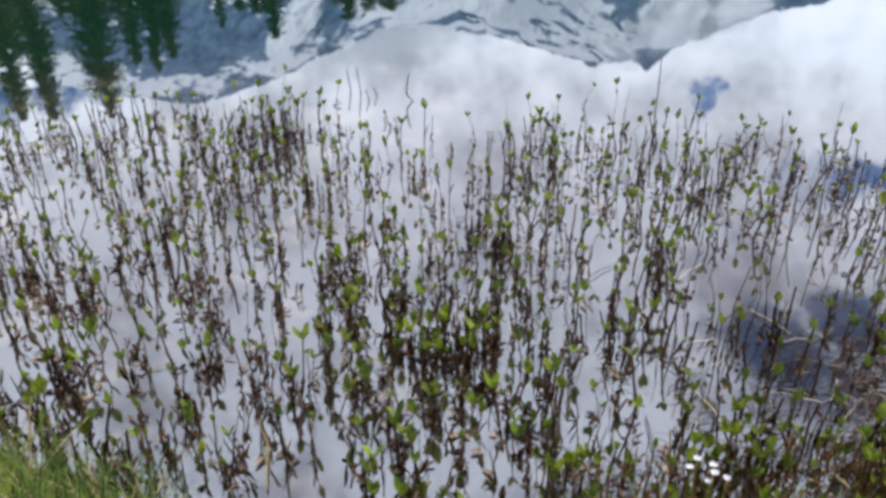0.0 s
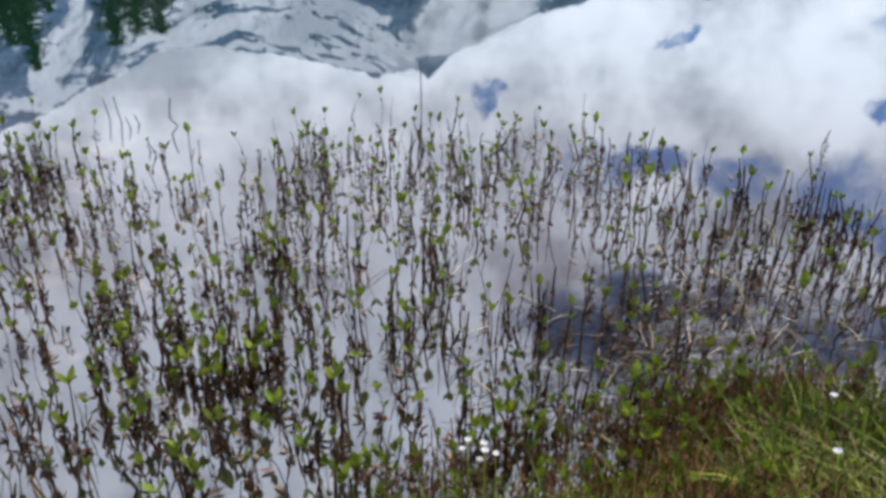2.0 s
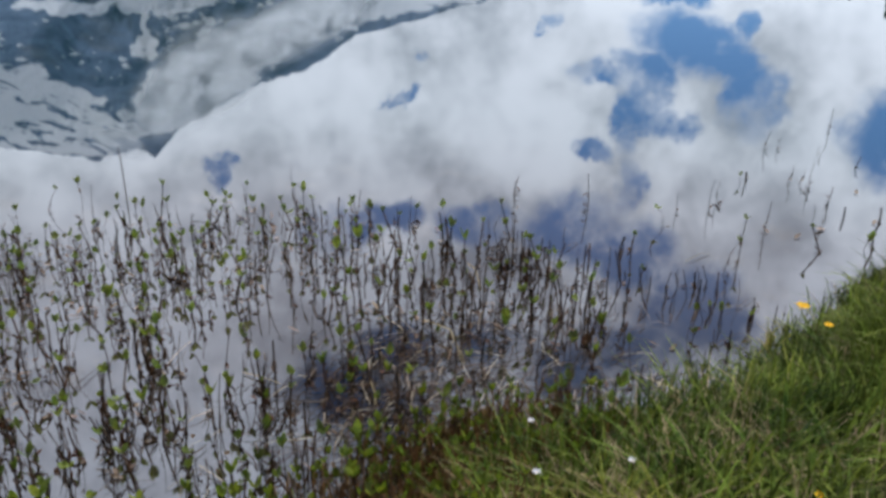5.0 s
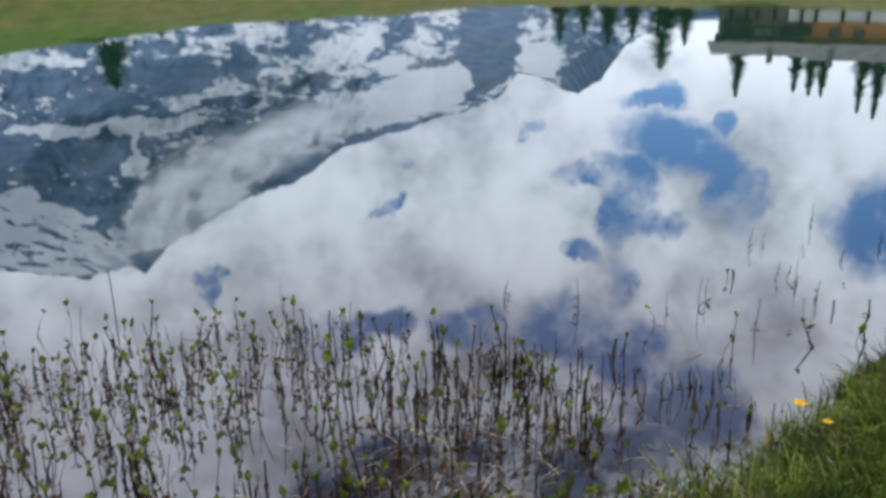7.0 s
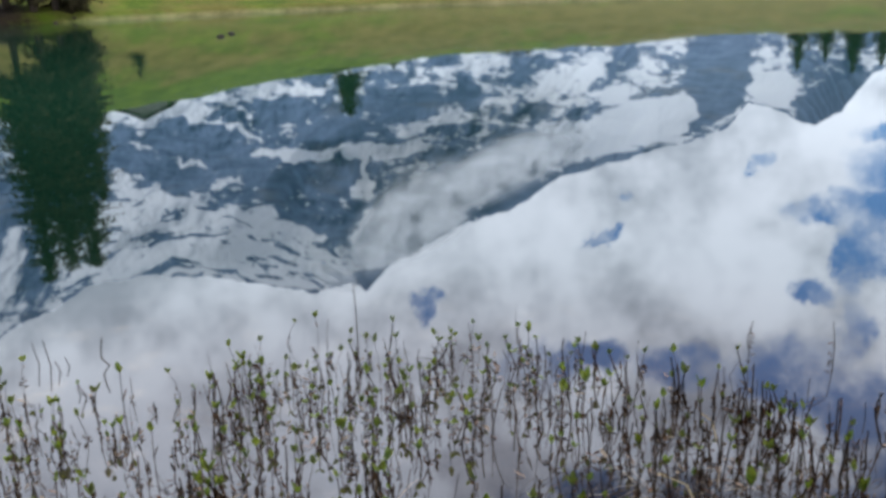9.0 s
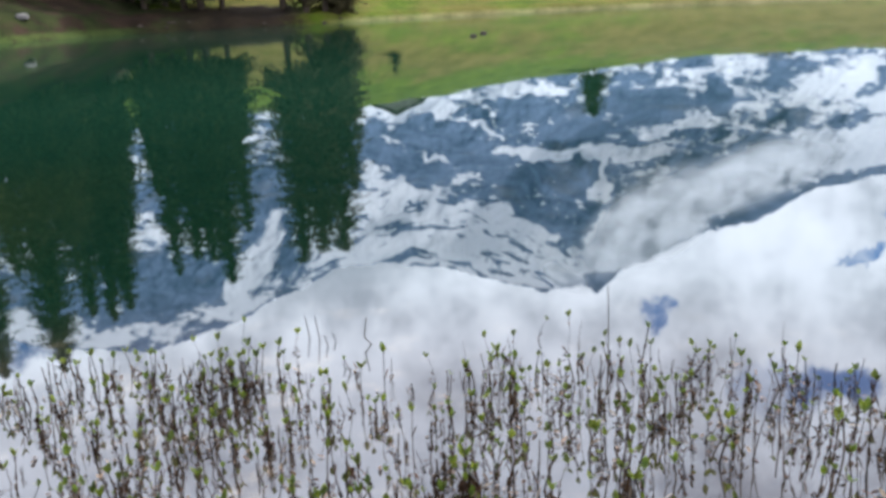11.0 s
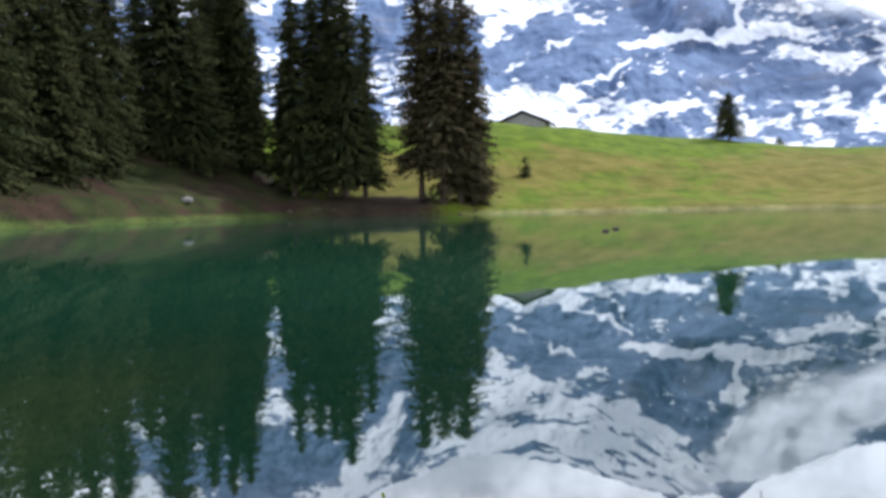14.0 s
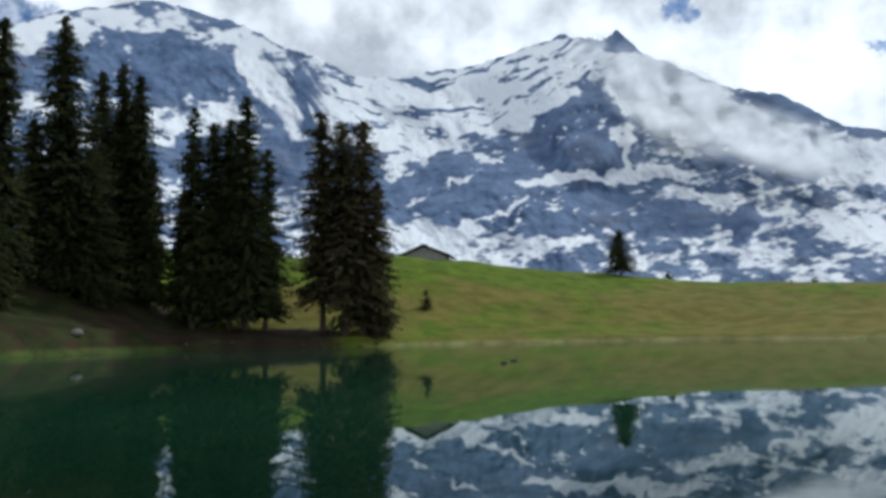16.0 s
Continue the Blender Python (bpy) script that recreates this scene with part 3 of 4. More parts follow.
def build_mist():
    """A thin drifting cloud that clings to the slope beside the summit."""
    bearings, heights = np.linspace(12.0, 35.0, 120), np.linspace(8.5, 19.3, 70)
    a, e = np.meshgrid(bearings, heights)
    r = 1500 + 2500 * (e / 19.0) - 330 - 60 * wave(a * 0.5, e * 0.5, 93, 3)
    core = np.maximum(blob(a, e, 21.6, 14.2, 5.0, 2.3, -36), blob(a, e, 27.6, 11.4, 5.6, 1.8, -24))
    core = np.maximum(core, 0.9 * blob(a, e, 22.9, 12.7, 3.2, 1.5, -32))
    core = np.maximum(core, np.maximum(0.6 * blob(a, e, 16.2, 17.9, 1.9, 0.8, 25), 0.8 * blob(a, e, 22.9, 15.4, 3.0, 1.0, -28)))
    dense = core * np.clip(0.88 + 0.42 * wave(a * 0.45, e * 0.6, 97, 5, 0.6), 0, 1) * ramp(a, 12.0, 14.0)
    x, y, z = np.sin(np.radians(a)) * r, np.cos(np.radians(a)) * r, EYE + np.tan(np.radians(e)) * r
    rows, cols = x.shape
    i = (np.arange(rows - 1) * cols)[:, None] + np.arange(cols - 1)[None, :]
    faces = np.stack([i, i + 1, i + cols + 1, i + cols], -1).reshape(-1, 4)
    m = bpy.data.materials.new("mist")
    m.use_nodes = True
    n = Nodes(m.node_tree)
    amount = n.add("ShaderNodeAttribute", attribute_name="mist_cover").outputs["Fac"]
    where = n.add("ShaderNodeNewGeometry").outputs["Position"]
    amount = n.math("MULTIPLY", amount, n.step(n.noise(where, 0.0035, 5, 0.55), 0.25, 0.75, 0.62, 1.12), clamp=True)
    upward = n.add("ShaderNodeCombineXYZ", {0: 0.25, 1: 0.1, 2: 0.96}).outputs[0]
    white = n.add("ShaderNodeBsdfDiffuse", {"Color": (0.82, 0.86, 0.92, 1), "Normal": upward}).outputs[0]
    n.add("ShaderNodeOutputMaterial", {0: n.add("ShaderNodeMixShader", {0: n.math("MULTIPLY", amount, 0.9), 1: n.add("ShaderNodeBsdfTransparent").outputs[0], 2: white}).outputs[0]})
    me = mesh_of("mist", np.stack([x, y, z], -1).reshape(-1, 3), faces, m, True)
    me.attributes.new("mist_cover", "FLOAT", "POINT").data.foreach_set("value", dense.ravel().astype(np.float32))
    tagged(new("mist", me), "thin grey mist drifting over the slope beside the summit", "mist", kind="structure")


build_ground()
build_water()
build_mountain()
build_mist()


# ---- trees ----


def tube(path, radii, sides=6):
    """A tapered tube along a path: its corners and faces."""
    verts, faces = [], []
    for k, (p, r) in enumerate(zip(path, radii)):
        for s in range(sides):
            t = 2 * math.pi * s / sides
            verts.append((p[0] + r * math.cos(t), p[1] + r * math.sin(t), p[2]))
            if k:
                b, d = (k - 1) * sides + s, (k - 1) * sides + (s + 1) % sides
                faces.append((b, d, d + sides, b + sides))
    return verts, faces


def spruce(base, height, half, skirt, seed, name="spruce_tree", label="tall dark green spruce on the lake shore", ragged=0.25, dense=1.0, taper=0.5, foliage=None):
    """A spruce: a tapered trunk and drooping boughs hung with many small sprays."""
    rng = np.random.default_rng(seed)
    tree = tagged(new(name), label, "tree", "spruces round the lake")
    tree.location = base
    lean = rng.normal(0, 0.006, 2) * height
    heights = np.linspace(-0.3, height, 9)
    verts, faces = tube([(lean[0] * (h / height) ** 2, lean[1] * (h / height) ** 2, h) for h in heights], [max(0.012 * height * (1 - h / height) + 0.02, 0.02) * (1.25 if h < 0 else 1) for h in heights], 8)
    part("trunk", mesh_of("trunk", verts, faces, BARK, True), BARK, tree)
    half = half * 1.06
    boughs = int(29 * (height - skirt) * dense * (0.6 + 0.4 * half / 3))
    u = rng.random(boughs) ** 1.15
    u = np.round(u * height * 2.4) / (height * 2.4) + rng.normal(0, 0.006, boughs)
    u = np.clip(u, 0, 0.995)
    t = rng.uniform(0, 2 * math.pi, boughs)
    lobes = 1 + 0.16 * np.sin(t * 2 + seed) + 0.13 * np.sin(t * 3 + u * 9 + seed * 2) + 0.12 * np.sin(u * 31 + seed)
    reach = half * (1 - u) ** taper * (0.72 + 0.28 * ramp(u, 0, 0.10)) * lobes * (1 + ragged * 0.75 * rng.normal(0, 1, boughs)) * np.where(rng.random(boughs) < 0.13, 1.42, 1.0) + 0.10
    reach = np.clip(reach, 0.15, half * 1.5)
    droop = (0.05 + 0.45 * (1 - u)) * reach
    each = 16
    q = (np.arange(1, each + 1)[None, :] - rng.random((boughs, each))) / each
    keep = rng.random((boughs, each)) < np.clip(reach[:, None] / 2.2, 0.3, 1.0) * 0.95
    h = skirt + (height - skirt) * u
    cx, cy = np.cos(t)[:, None] * reach[:, None] * q, np.sin(t)[:, None] * reach[:, None] * q
    cz = h[:, None] - droop[:, None] * q ** 1.2 + 0.5 * droop[:, None] * np.clip(q - 0.7, 0, 1) + rng.normal(0, 0.06, q.shape)
    tt = np.repeat(t[:, None], each, 1)
    uu = np.repeat(u[:, None], each, 1)
    cx, cy, cz, q, tt, uu = (v[keep] for v in (cx + lean[0] * uu ** 2, cy + lean[1] * uu ** 2, cz, q, tt, uu))
    sheets = []
    for _ in range(3):
        w = tt + rng.normal(0, 0.8, q.shape)
        size = 0.74 * (0.36 + 0.34 * rng.random(q.shape)) * (0.7 + 0.5 * (1 - q)) * (0.45 + 0.55 * min(1, height / 14)) * (1 - 0.45 * uu)
        dx, dy, hang = np.cos(w), np.sin(w), size * rng.uniform(0.2, 1.3, q.shape)
        lx, ly = -dy * size * 0.40, dx * size * 0.40
        sheets.append(np.stack([np.stack([cx - lx, cy - ly, cz], -1), np.stack([cx + lx, cy + ly, cz + 0.04], -1), np.stack([cx + dx * size * 0.8 + lx * 0.5, cy + dy * size * 0.8 + ly * 0.5, cz - hang * 0.6], -1), np.stack([cx + dx * size, cy + dy * size, cz - hang], -1)], 1))
    verts = np.concatenate(sheets).reshape(-1, 3)
    foliage = foliage or NEEDLES
    part("crown", mesh_of("crown", verts, np.arange(len(verts)).reshape(-1, 4), foliage), foliage, tree)
    return tree


def ground_z(p):
    return float(ground_height(np.array([p.x]), np.array([p.y]))[0][0])


# bearing, distance, elevation of the tip, half width of the crown, lowest bough, raggedness, taper
for k, (a, r, top, half, skirt, ragged, taper) in enumerate((
        (-0.15, 96.5, 13.8, 3.1, 4.2, 0.17, 0.33), (-1.55, 98, 14.3, 2.8, 4.2, 0.2, 0.34), (1.05, 97.5, 13.9, 2.9, 1.8, 0.2, 0.34), (1.95, 98, 9.9, 1.9, 0.5, 0.2, 0.4),
        (-6.53, 97, 15.25, 3.5, 2.4, 0.36, 0.55), (-9.8, 98, 14.4, 2.5, 2.3, 0.38, 0.5), (-8.6, 99, 13.5, 2.9, 1.9, 0.28, 0.40), (-7.5, 98.5, 13.7, 2.8, 2.0, 0.28, 0.40), (-5.25, 98.5, 11.9, 2.2, 2.0, 0.32, 0.45), (-10.4, 100, 9.2, 1.7, 1.4, 0.25, 0.45),
        (-13.1, 103, 16.1, 2.9, 2.6, 0.30, 0.5), (-14.1, 106, 16.7, 2.9, 3.0, 0.28, 0.5), (-15.3, 104, 16.2, 2.8, 1.5, 0.28, 0.5), (-12.4, 101, 11.0, 1.7, 1.4, 0.25, 0.5),
        (-17.5, 98, 19.2, 4.4, 1.0, 0.28, 0.62), (-19.2, 100, 13.0, 2.6, 0.8, 0.25, 0.5), (-15.9, 97, 11.5, 3.4, 0.6, 0.25, 0.5),
        (-21.0, 92, 18.7, 2.9, 1.2, 0.30, 0.5), (-22.7, 88, 18.3, 2.9, 1.4, 0.30, 0.5), (-24.3, 86, 17.4, 2.8, 1.0, 0.30, 0.5), (-25.8, 84, 20.6, 3.6, 0.6, 0.28, 0.55), (-28.5, 75, 19.0, 4.2, 0.6, 0.28, 0.55),
        (-23.9, 82, 12.0, 2.6, 0.6, 0.25, 0.5), (-21.8, 88, 9.0, 3.0, 0.5, 0.25, 0.5), (-27.0, 80, 10.0, 3.0, 0.4, 0.25, 0.5), (-32.0, 72, 21.0, 4.2, 0.6, 0.28, 0.55), (-36.0, 72, 19.0, 4.2, 0.6, 0.28, 0.55))):
    p = at_bearing(a, r)
    p.z = ground_z(p) - 0.1
    spruce(p, EYE + math.tan(radians(top)) * r - p.z, half, skirt, 100 + k, ragged=ragged, taper=taper, dense=1.35 if a < -11 else 1.1, foliage=CONES if a > -3 else None,
           label="brownish spruce with bare lower trunk on the lake shore" if a > -3 else "tall dark green spruce on the lake shore")
for k, (a, r, top, half, label) in enumerate(((18.0, 149, 6.35, 2.7, "lone dark spruce on the crest of the green hill"), (5.25, 112, 2.75, 0.9, "small young spruce on the grassy slope"), (21.0, 153, 3.5, 1.2, "low dark shrub on the crest of the hill"), (29.7, 152, 2.95, 0.8, "low dark shrub on the crest of the hill"),
                                             (28.4, 152, 2.8, 0.6, "low dark shrub on the crest of the hill"), (52.4, 150, 5.8, 2.2, "dark spruce on the low hill near the house"))):
    p = at_bearing(a, r)
    p.z = ground_z(p) - 0.1
    spruce(p, EYE + math.tan(radians(top)) * r - p.z, half, 1.5 if k == 0 else 0.3, 200 + k, label=label, dense=1.6, taper=0.34 if k == 0 else 0.45, ragged=0.42 if k == 0 else 0.25)
for k, (a, top) in enumerate(((57.0, 7.4), (60.4, 7.0), (61.2, 7.2), (61.9, 7.2), (64.0, 8.0), (64.9, 8.3), (46.0, 4.2), (47.5, 3.8), (49.0, 4.4), (50.5, 4.0), (53.7, 4.4))):
    p = at_bearing(a, 168)
    p.z = ground_z(p) - 0.1
    spruce(p, EYE + math.tan(radians(top)) * 168 - p.z, 2.6, 0.5, 230 + k, dense=1.5, taper=0.8, label="dark spruce behind the low hill")


# ---- hut and house ----
def shed():
    p = at_bearing(5.4, 146)
    p.z = ground_z(p) - 0.4
    hut = tagged(new("shed"), "low grey alpine hut with a shallow dark gable roof", "hut")
    hut.matrix_world = Matrix.Translation(p) @ Matrix.Rotation(radians(-14), 4, "Z")
    z1 = EYE + math.tan(radians(4.8)) * 146 - p.z
    z2 = EYE + math.tan(radians(5.45)) * 146 - p.z
    bm = bmesh.new()
    cs = [bm.verts.new(c) for c in ((-3.6, -4, 0), (3.6, -4, 0), (3.6, -4, z1), (0, -4, z2 - 0.15), (-3.6, -4, z1))]
    face = bm.faces.new(cs)
    out = bmesh.ops.extrude_face_region(bm, geom=[face])
    bmesh.ops.translate(bm, verts=[v for v in out["geom"] if isinstance(v, bmesh.types.BMVert)], vec=(0, 8, 0))
    part("wall", bm, GREY_BOARDS, hut, "weathered grey wall")
    for side in (-1, 1):
        bm = bmesh.new()
        ps = [(0, -4.6, z2), (side * 4.4, -4.6, z1 - 0.15), (side * 4.4, 4.6, z1 - 0.15), (0, 4.6, z2)]
        low = [bm.verts.new(c) for c in ps]
        high = [bm.verts.new((c[0], c[1], c[2] + 0.3)) for c in ps]
        bm.faces.new(low), bm.faces.new(high)
        for i in range(4):
            bm.faces.new((low[i], low[(i + 1) % 4], high[(i + 1) % 4], high[i]))
        part("roof", bm, DARK_WOOD, hut, "dark shingled roof slope")


shed()


def house():
    r = 148
    p = at_bearing(60.8, r)
    p.z = ground_z(p) - 0.3
    h = tagged(new("house"), "chalet with a white ground floor, orange timber storey and grey roof", "house")
    h.matrix_world = Matrix.Translation(p) @ Matrix.Rotation(radians(-60.8), 4, "Z")
    up = lambda e: math.tan(radians(e)) * r - EYE - p.z
    z1, z2, z3 = up(3.85), up(5.05), up(6.05)
    part("plinth", new_box(-3, 11, -4, 4, 0, z1), PLASTER, h, "white plastered ground floor")
    part("plinth", new_box(-13, -3.003, -4, 4, 0, z1), OLD_WOOD, h, "weathered timber annex wall")
    part("wall", new_box(-0.5, 11, -4.15, 4, z1 + 0.003, z2), LARCH, h, "orange larch upper storey")
    part("wall", new_box(-13, -0.503, -3.9, 4, z1 + 0.003, z2), OLD_WOOD, h, "brown weathered upper storey")
    for x in (-11.2, -9.0, -7.4, -5.0, -1.2, 0.8, 4.4, 7.8):
        part("post", new_box(x - 0.24, x + 0.24, -4.5, -4.155, 0, z1), DARK_WOOD, h)
    # the balcony's shadowed recess is drawn as a solid dark block
    part("balcony", new_box(-4.0, 0.4, -5.2, -4.16, z1 + 0.5, z1 + 2.0), DARK_WOOD, h, "balcony block, dark to stand for its shadowed recess")
    part("lean_to", new_box(-12.2, -8.2, -5.0, -4.56, z1 - 0.4, z2 - 0.7), DARK_WOOD, h, "dark open lean-to front")
    for x in (-7.0, -5.6, 3.6, 6.9):
        window = part("window", new_box(x - 0.75, x + 0.75, -4.30, -4.155, z1 + 0.75, z1 + 2.2), DARK_WOOD, h)
        part("pane", new_box(x - 0.6, x + 0.6, -4.34, -4.303, z1 + 0.9, z1 + 2.05), PANE, window)
    for x0, x1, top in ((-14.2, 0.3, z3 - 0.3), (0.305, 12.0, z3)):
        bm = bmesh.new()
        for y0, y1 in ((-6.0, 0), (0, 6.0)):
            zs = (z2 - 0.3, top) if y0 < 0 else (top, z2 - 0.3)
            low = [bm.verts.new(c) for c in ((x0, y0, zs[0]), (x1, y0, zs[0]), (x1, y1, zs[1]), (x0, y1, zs[1]))]
            high = [bm.verts.new((v.co.x, v.co.y, v.co.z + 0.25)) for v in low]
            bm.faces.new(low), bm.faces.new(high)
            for i in range(4):
                bm.faces.new((low[i], low[(i + 1) % 4], high[(i + 1) % 4], high[i]))
        part("roof", bm, ROOFING, h, "grey slab roof")
    for x, z in ((-5.2, z3 - 0.7), (3.4, z3 - 0.5)):
        part("chimney", new_box(x - 0.45, x + 0.45, -1.6, -0.7, z - 0.6, z + 1.5), STONE, h)


house()


# ---- stones ----
def stone(p, size, seed, label):
    bm = bmesh.new()
    bmesh.ops.create_icosphere(bm, subdivisions=3, radius=1.0)
    for v in bm.verts:
        v.co *= 1 + 0.25 * noise.noise(v.co * 1.3 + Vector((seed, 0, 0))) + 0.08 * noise.noise(v.co * 4)
        v.co = Vector((v.co.x * size, v.co.y * size * 0.8, v.co.z * size * 0.55))
    me = bpy.data.meshes.new("stone")
    bm.to_mesh(me)
    bm.free()
    me.materials.append(STONE)
    ob = new("stone", me)
    ob.location = p
    if size < 0.3:
        me.materials[0] = BARK
    tagged(ob, label, "stone")


reach = 70.0
while reach < 110 and ground_z(at_bearing(-16.6, reach)) < EYE + math.tan(radians(0.1)) * reach:
    reach += 0.5
p = at_bearing(-16.6, reach)
p.z = ground_z(p) + 0.1
stone(p, 0.6, 3, "pale grey boulder on the bare shore")
for p in ((7.36, 40.9, 0.03), (8.37, 43.6, 0.03)):
    stone(Vector(p), 0.16, p[0], "small dark stone showing above the lake water")


rng = np.random.default_rng(88)
for k in range(9):
    a = rng.uniform(-11.0, 2.4)
    reach = 80.0
    while reach < 125 and ground_z(at_bearing(a, reach)) < 0.05:
        reach += 0.25
    p = at_bearing(a, reach + rng.uniform(-0.3, 1.2))
    p.z = max(0.0, ground_z(p)) + 0.02
    stone(p, rng.uniform(0.2, 0.29), 10 + k, "low brown rock at the foot of the earth bank")


# ---- bogbean ----
def ribbon(path, widths, across):
    """A thin strip along a path: its corners and faces."""
    verts, faces = [], []
    for k, (p, w) in enumerate(zip(path, widths)):
        verts += [p - across * w, p + across * w]
        if k:
            faces.append((2 * k - 2, 2 * k - 1, 2 * k + 1, 2 * k))
    return verts, faces


class Heap:
    """Gathers corners and faces of many small pieces."""

    def __init__(self):
        self.verts, self.faces = [], []

    def add(self, verts, faces):
        o = len(self.verts)
        self.verts += [tuple(v) for v in verts]
        self.faces += [tuple(i + o for i in f) for f in faces]

    def mesh(self, name, material, smooth=True):
        return mesh_of(name, self.verts, self.faces, material, smooth)


def leaflet(heap, foot, way, up, length, width, cup=0.35):
    """An ovate leaflet, folded along its midrib."""
    side = way.cross(up).normalized()
    up = side.cross(way).normalized()
    spine = [foot, foot + way * length * 0.35 + up * length * 0.04, foot + way * length * 0.7 + up * length * 0.10, foot + way * length + up * length * 0.2]
    halves = (0.12, 0.5, 0.42, 0.03)
    left = [s - side * width * w + up * width * w * cup for s, w in zip(spine, halves)]
    right = [s + side * width * w + up * width * w * cup for s, w in zip(spine, halves)]
    heap.add(spine + left + right, [(k, k + 1, 4 + k + 1, 4 + k) for k in range(3)] + [(k, 8 + k, 8 + k + 1, k + 1) for k in range(3)])


def shoot_lean(x):
    """How far the shoots lean away from the bank where it bends out into the water."""
    return Vector((-0.05, 0.03, 0)) * float(ramp(x, 0.9, 2.6))


def bogbean(rng, height, stems, greens, dead, at=Vector((0, 0, 0)), leafy=1.0, dead_amount=1.0, size=1.0, side_leaf=0.35):
    """One shoot: a brown jointed stem out of the water, withered rags on it and a green tuft at its tip."""
    sway = shoot_lean(at.x)
    lean = Vector((rng.normal(sway.x, 0.08), rng.normal(sway.y, 0.08), 1))
    bend = Vector((rng.normal(0, 0.10), rng.normal(0, 0.10), 0)) * height * 2
    knee = Vector((rng.normal(0, 0.014), rng.normal(0, 0.014), 0)) if rng.random() < 0.35 else Vector((0, 0, 0))
    count = 6
    low = -0.22
    path = []
    for k in range(count):
        q = k / (count - 1)
        h = low + (height - low) * q
        path.append(at + Vector((lean.x * h, lean.y * h, h)) + bend * (q * q - q) + knee * (k == 4) + Vector((rng.normal(0, 0.004), rng.normal(0, 0.004), 0)))
    thick = (0.0012 + 0.0034 * rng.random() ** 1.4) * size
    verts, faces = tube(path, [thick * (1.15 - 0.45 * k / (count - 1)) for k in range(count)], 5)
    stems.add(verts, faces)
    tip, before = path[-1], path[-2]
    along = (tip - before).normalized()
    for k in range(2):
        q = rng.uniform(0.45, 0.95)
        c = path[int(q * 4)].lerp(path[int(q * 4) + 1], rng.random())
        verts, faces = tube([c - along * 0.012, c, c + along * 0.016], [thick * 1.0, thick * 1.7, thick * 0.8], 5)
        stems.add(verts, faces)
    if rng.random() < leafy:
        turn = rng.uniform(0, 6.28)
        big = rng.uniform(0.022, 0.045) * size
        spread = rng.uniform(0.5, 1.15)
        for k in range(3 if rng.random() < 0.75 else 4):
            t = turn + 2.0 * k + rng.normal(0, 0.35)
            out = Vector((math.cos(t) * spread, math.sin(t) * spread, 1)).normalized()
            leaflet(greens, tip, out, -Vector((math.cos(t), math.sin(t), -0.3)), big * rng.uniform(0.75, 1.2), big * rng.uniform(0.42, 0.6), 0.25)
        if rng.random() < side_leaf:
            c, t = path[3].lerp(path[4], rng.random()), rng.uniform(0, 6.28)
            leaflet(greens, c, Vector((math.cos(t) * 0.5, math.sin(t) * 0.5, 1)).normalized(), -Vector((math.cos(t), math.sin(t), -0.3)), 0.028 * size, 0.011 * size)
    # old leaf sheaths cling to the stalk
    for _ in range(int(rng.poisson(0.75 * dead_amount))):
        k = int(rng.integers(1, 5))
        c, t = path[k].lerp(path[k + 1] if k < 5 else tip, rng.random() * 0.8), rng.uniform(0, 6.28)
        c.z = max(c.z, 0.003)
        leaflet(dead, c, (along + Vector((math.cos(t) * 0.16, math.sin(t) * 0.16, 0))).normalized(), Vector((math.cos(t), math.sin(t), 0.1)), rng.uniform(0.02, 0.055) * size, rng.uniform(0.004, 0.009) * size, 1.0)
    knot = at + Vector((0, 0, 0.006))
    for _ in range(int(rng.integers(0, 3)) if dead_amount > 0.5 else 0):
        t = rng.uniform(0, 6.28)
        leaflet(dead, knot + Vector((lean.x, lean.y, 1)) * rng.uniform(0, 0.03), Vector((math.cos(t), math.sin(t), rng.uniform(-0.1, 1.4))).normalized(), Vector((0, 0, 1)), rng.uniform(0.012, 0.03) * size, rng.uniform(0.008, 0.016) * size, 0.7)
    for _ in range(int(rng.poisson(0.6 * dead_amount))):
        c, t = path[2].lerp(path[4], rng.random()), rng.uniform(0, 6.28)
        if c.z > 0:
            leaflet(dead, c, Vector((math.cos(t) * 0.25, math.sin(t) * 0.25, 1)).normalized(), Vector((math.cos(t), math.sin(t), 0.2)), rng.uniform(0.02, 0.05) * size, rng.uniform(0.006, 0.011) * size, 0.9)
    for _ in range(int(rng.poisson(0.8 * dead_amount))):
        q = rng.uniform(0.25, 0.9)
        c = path[int(q * 4)].lerp(path[int(q * 4) + 1], rng.random())
        if c.z < 0.0:
            c.z = 0.004
        t = rng.uniform(0, 6.28)
        out = Vector((math.cos(t) * 0.7, math.sin(t) * 0.7, rng.uniform(-1.2, 0.2))).normalized()
        leaflet(dead, c, out, Vector((0, 0, 1)), rng.uniform(0.012, 0.036) * size, rng.uniform(0.006, 0.014) * size, 0.8)


FAR_X = (-4, -2.2, -1.8, -1.0, -0.2, 0.5, 1.2, 1.8, 2.4, 3.0, 4.1, 4.8, 6)
FAR_Y = (3.5, 3.8, 4.0, 4.1, 3.95, 3.6, 3.6, 3.3, 2.8, 2.5, 2.5, 2.45, 2.4)


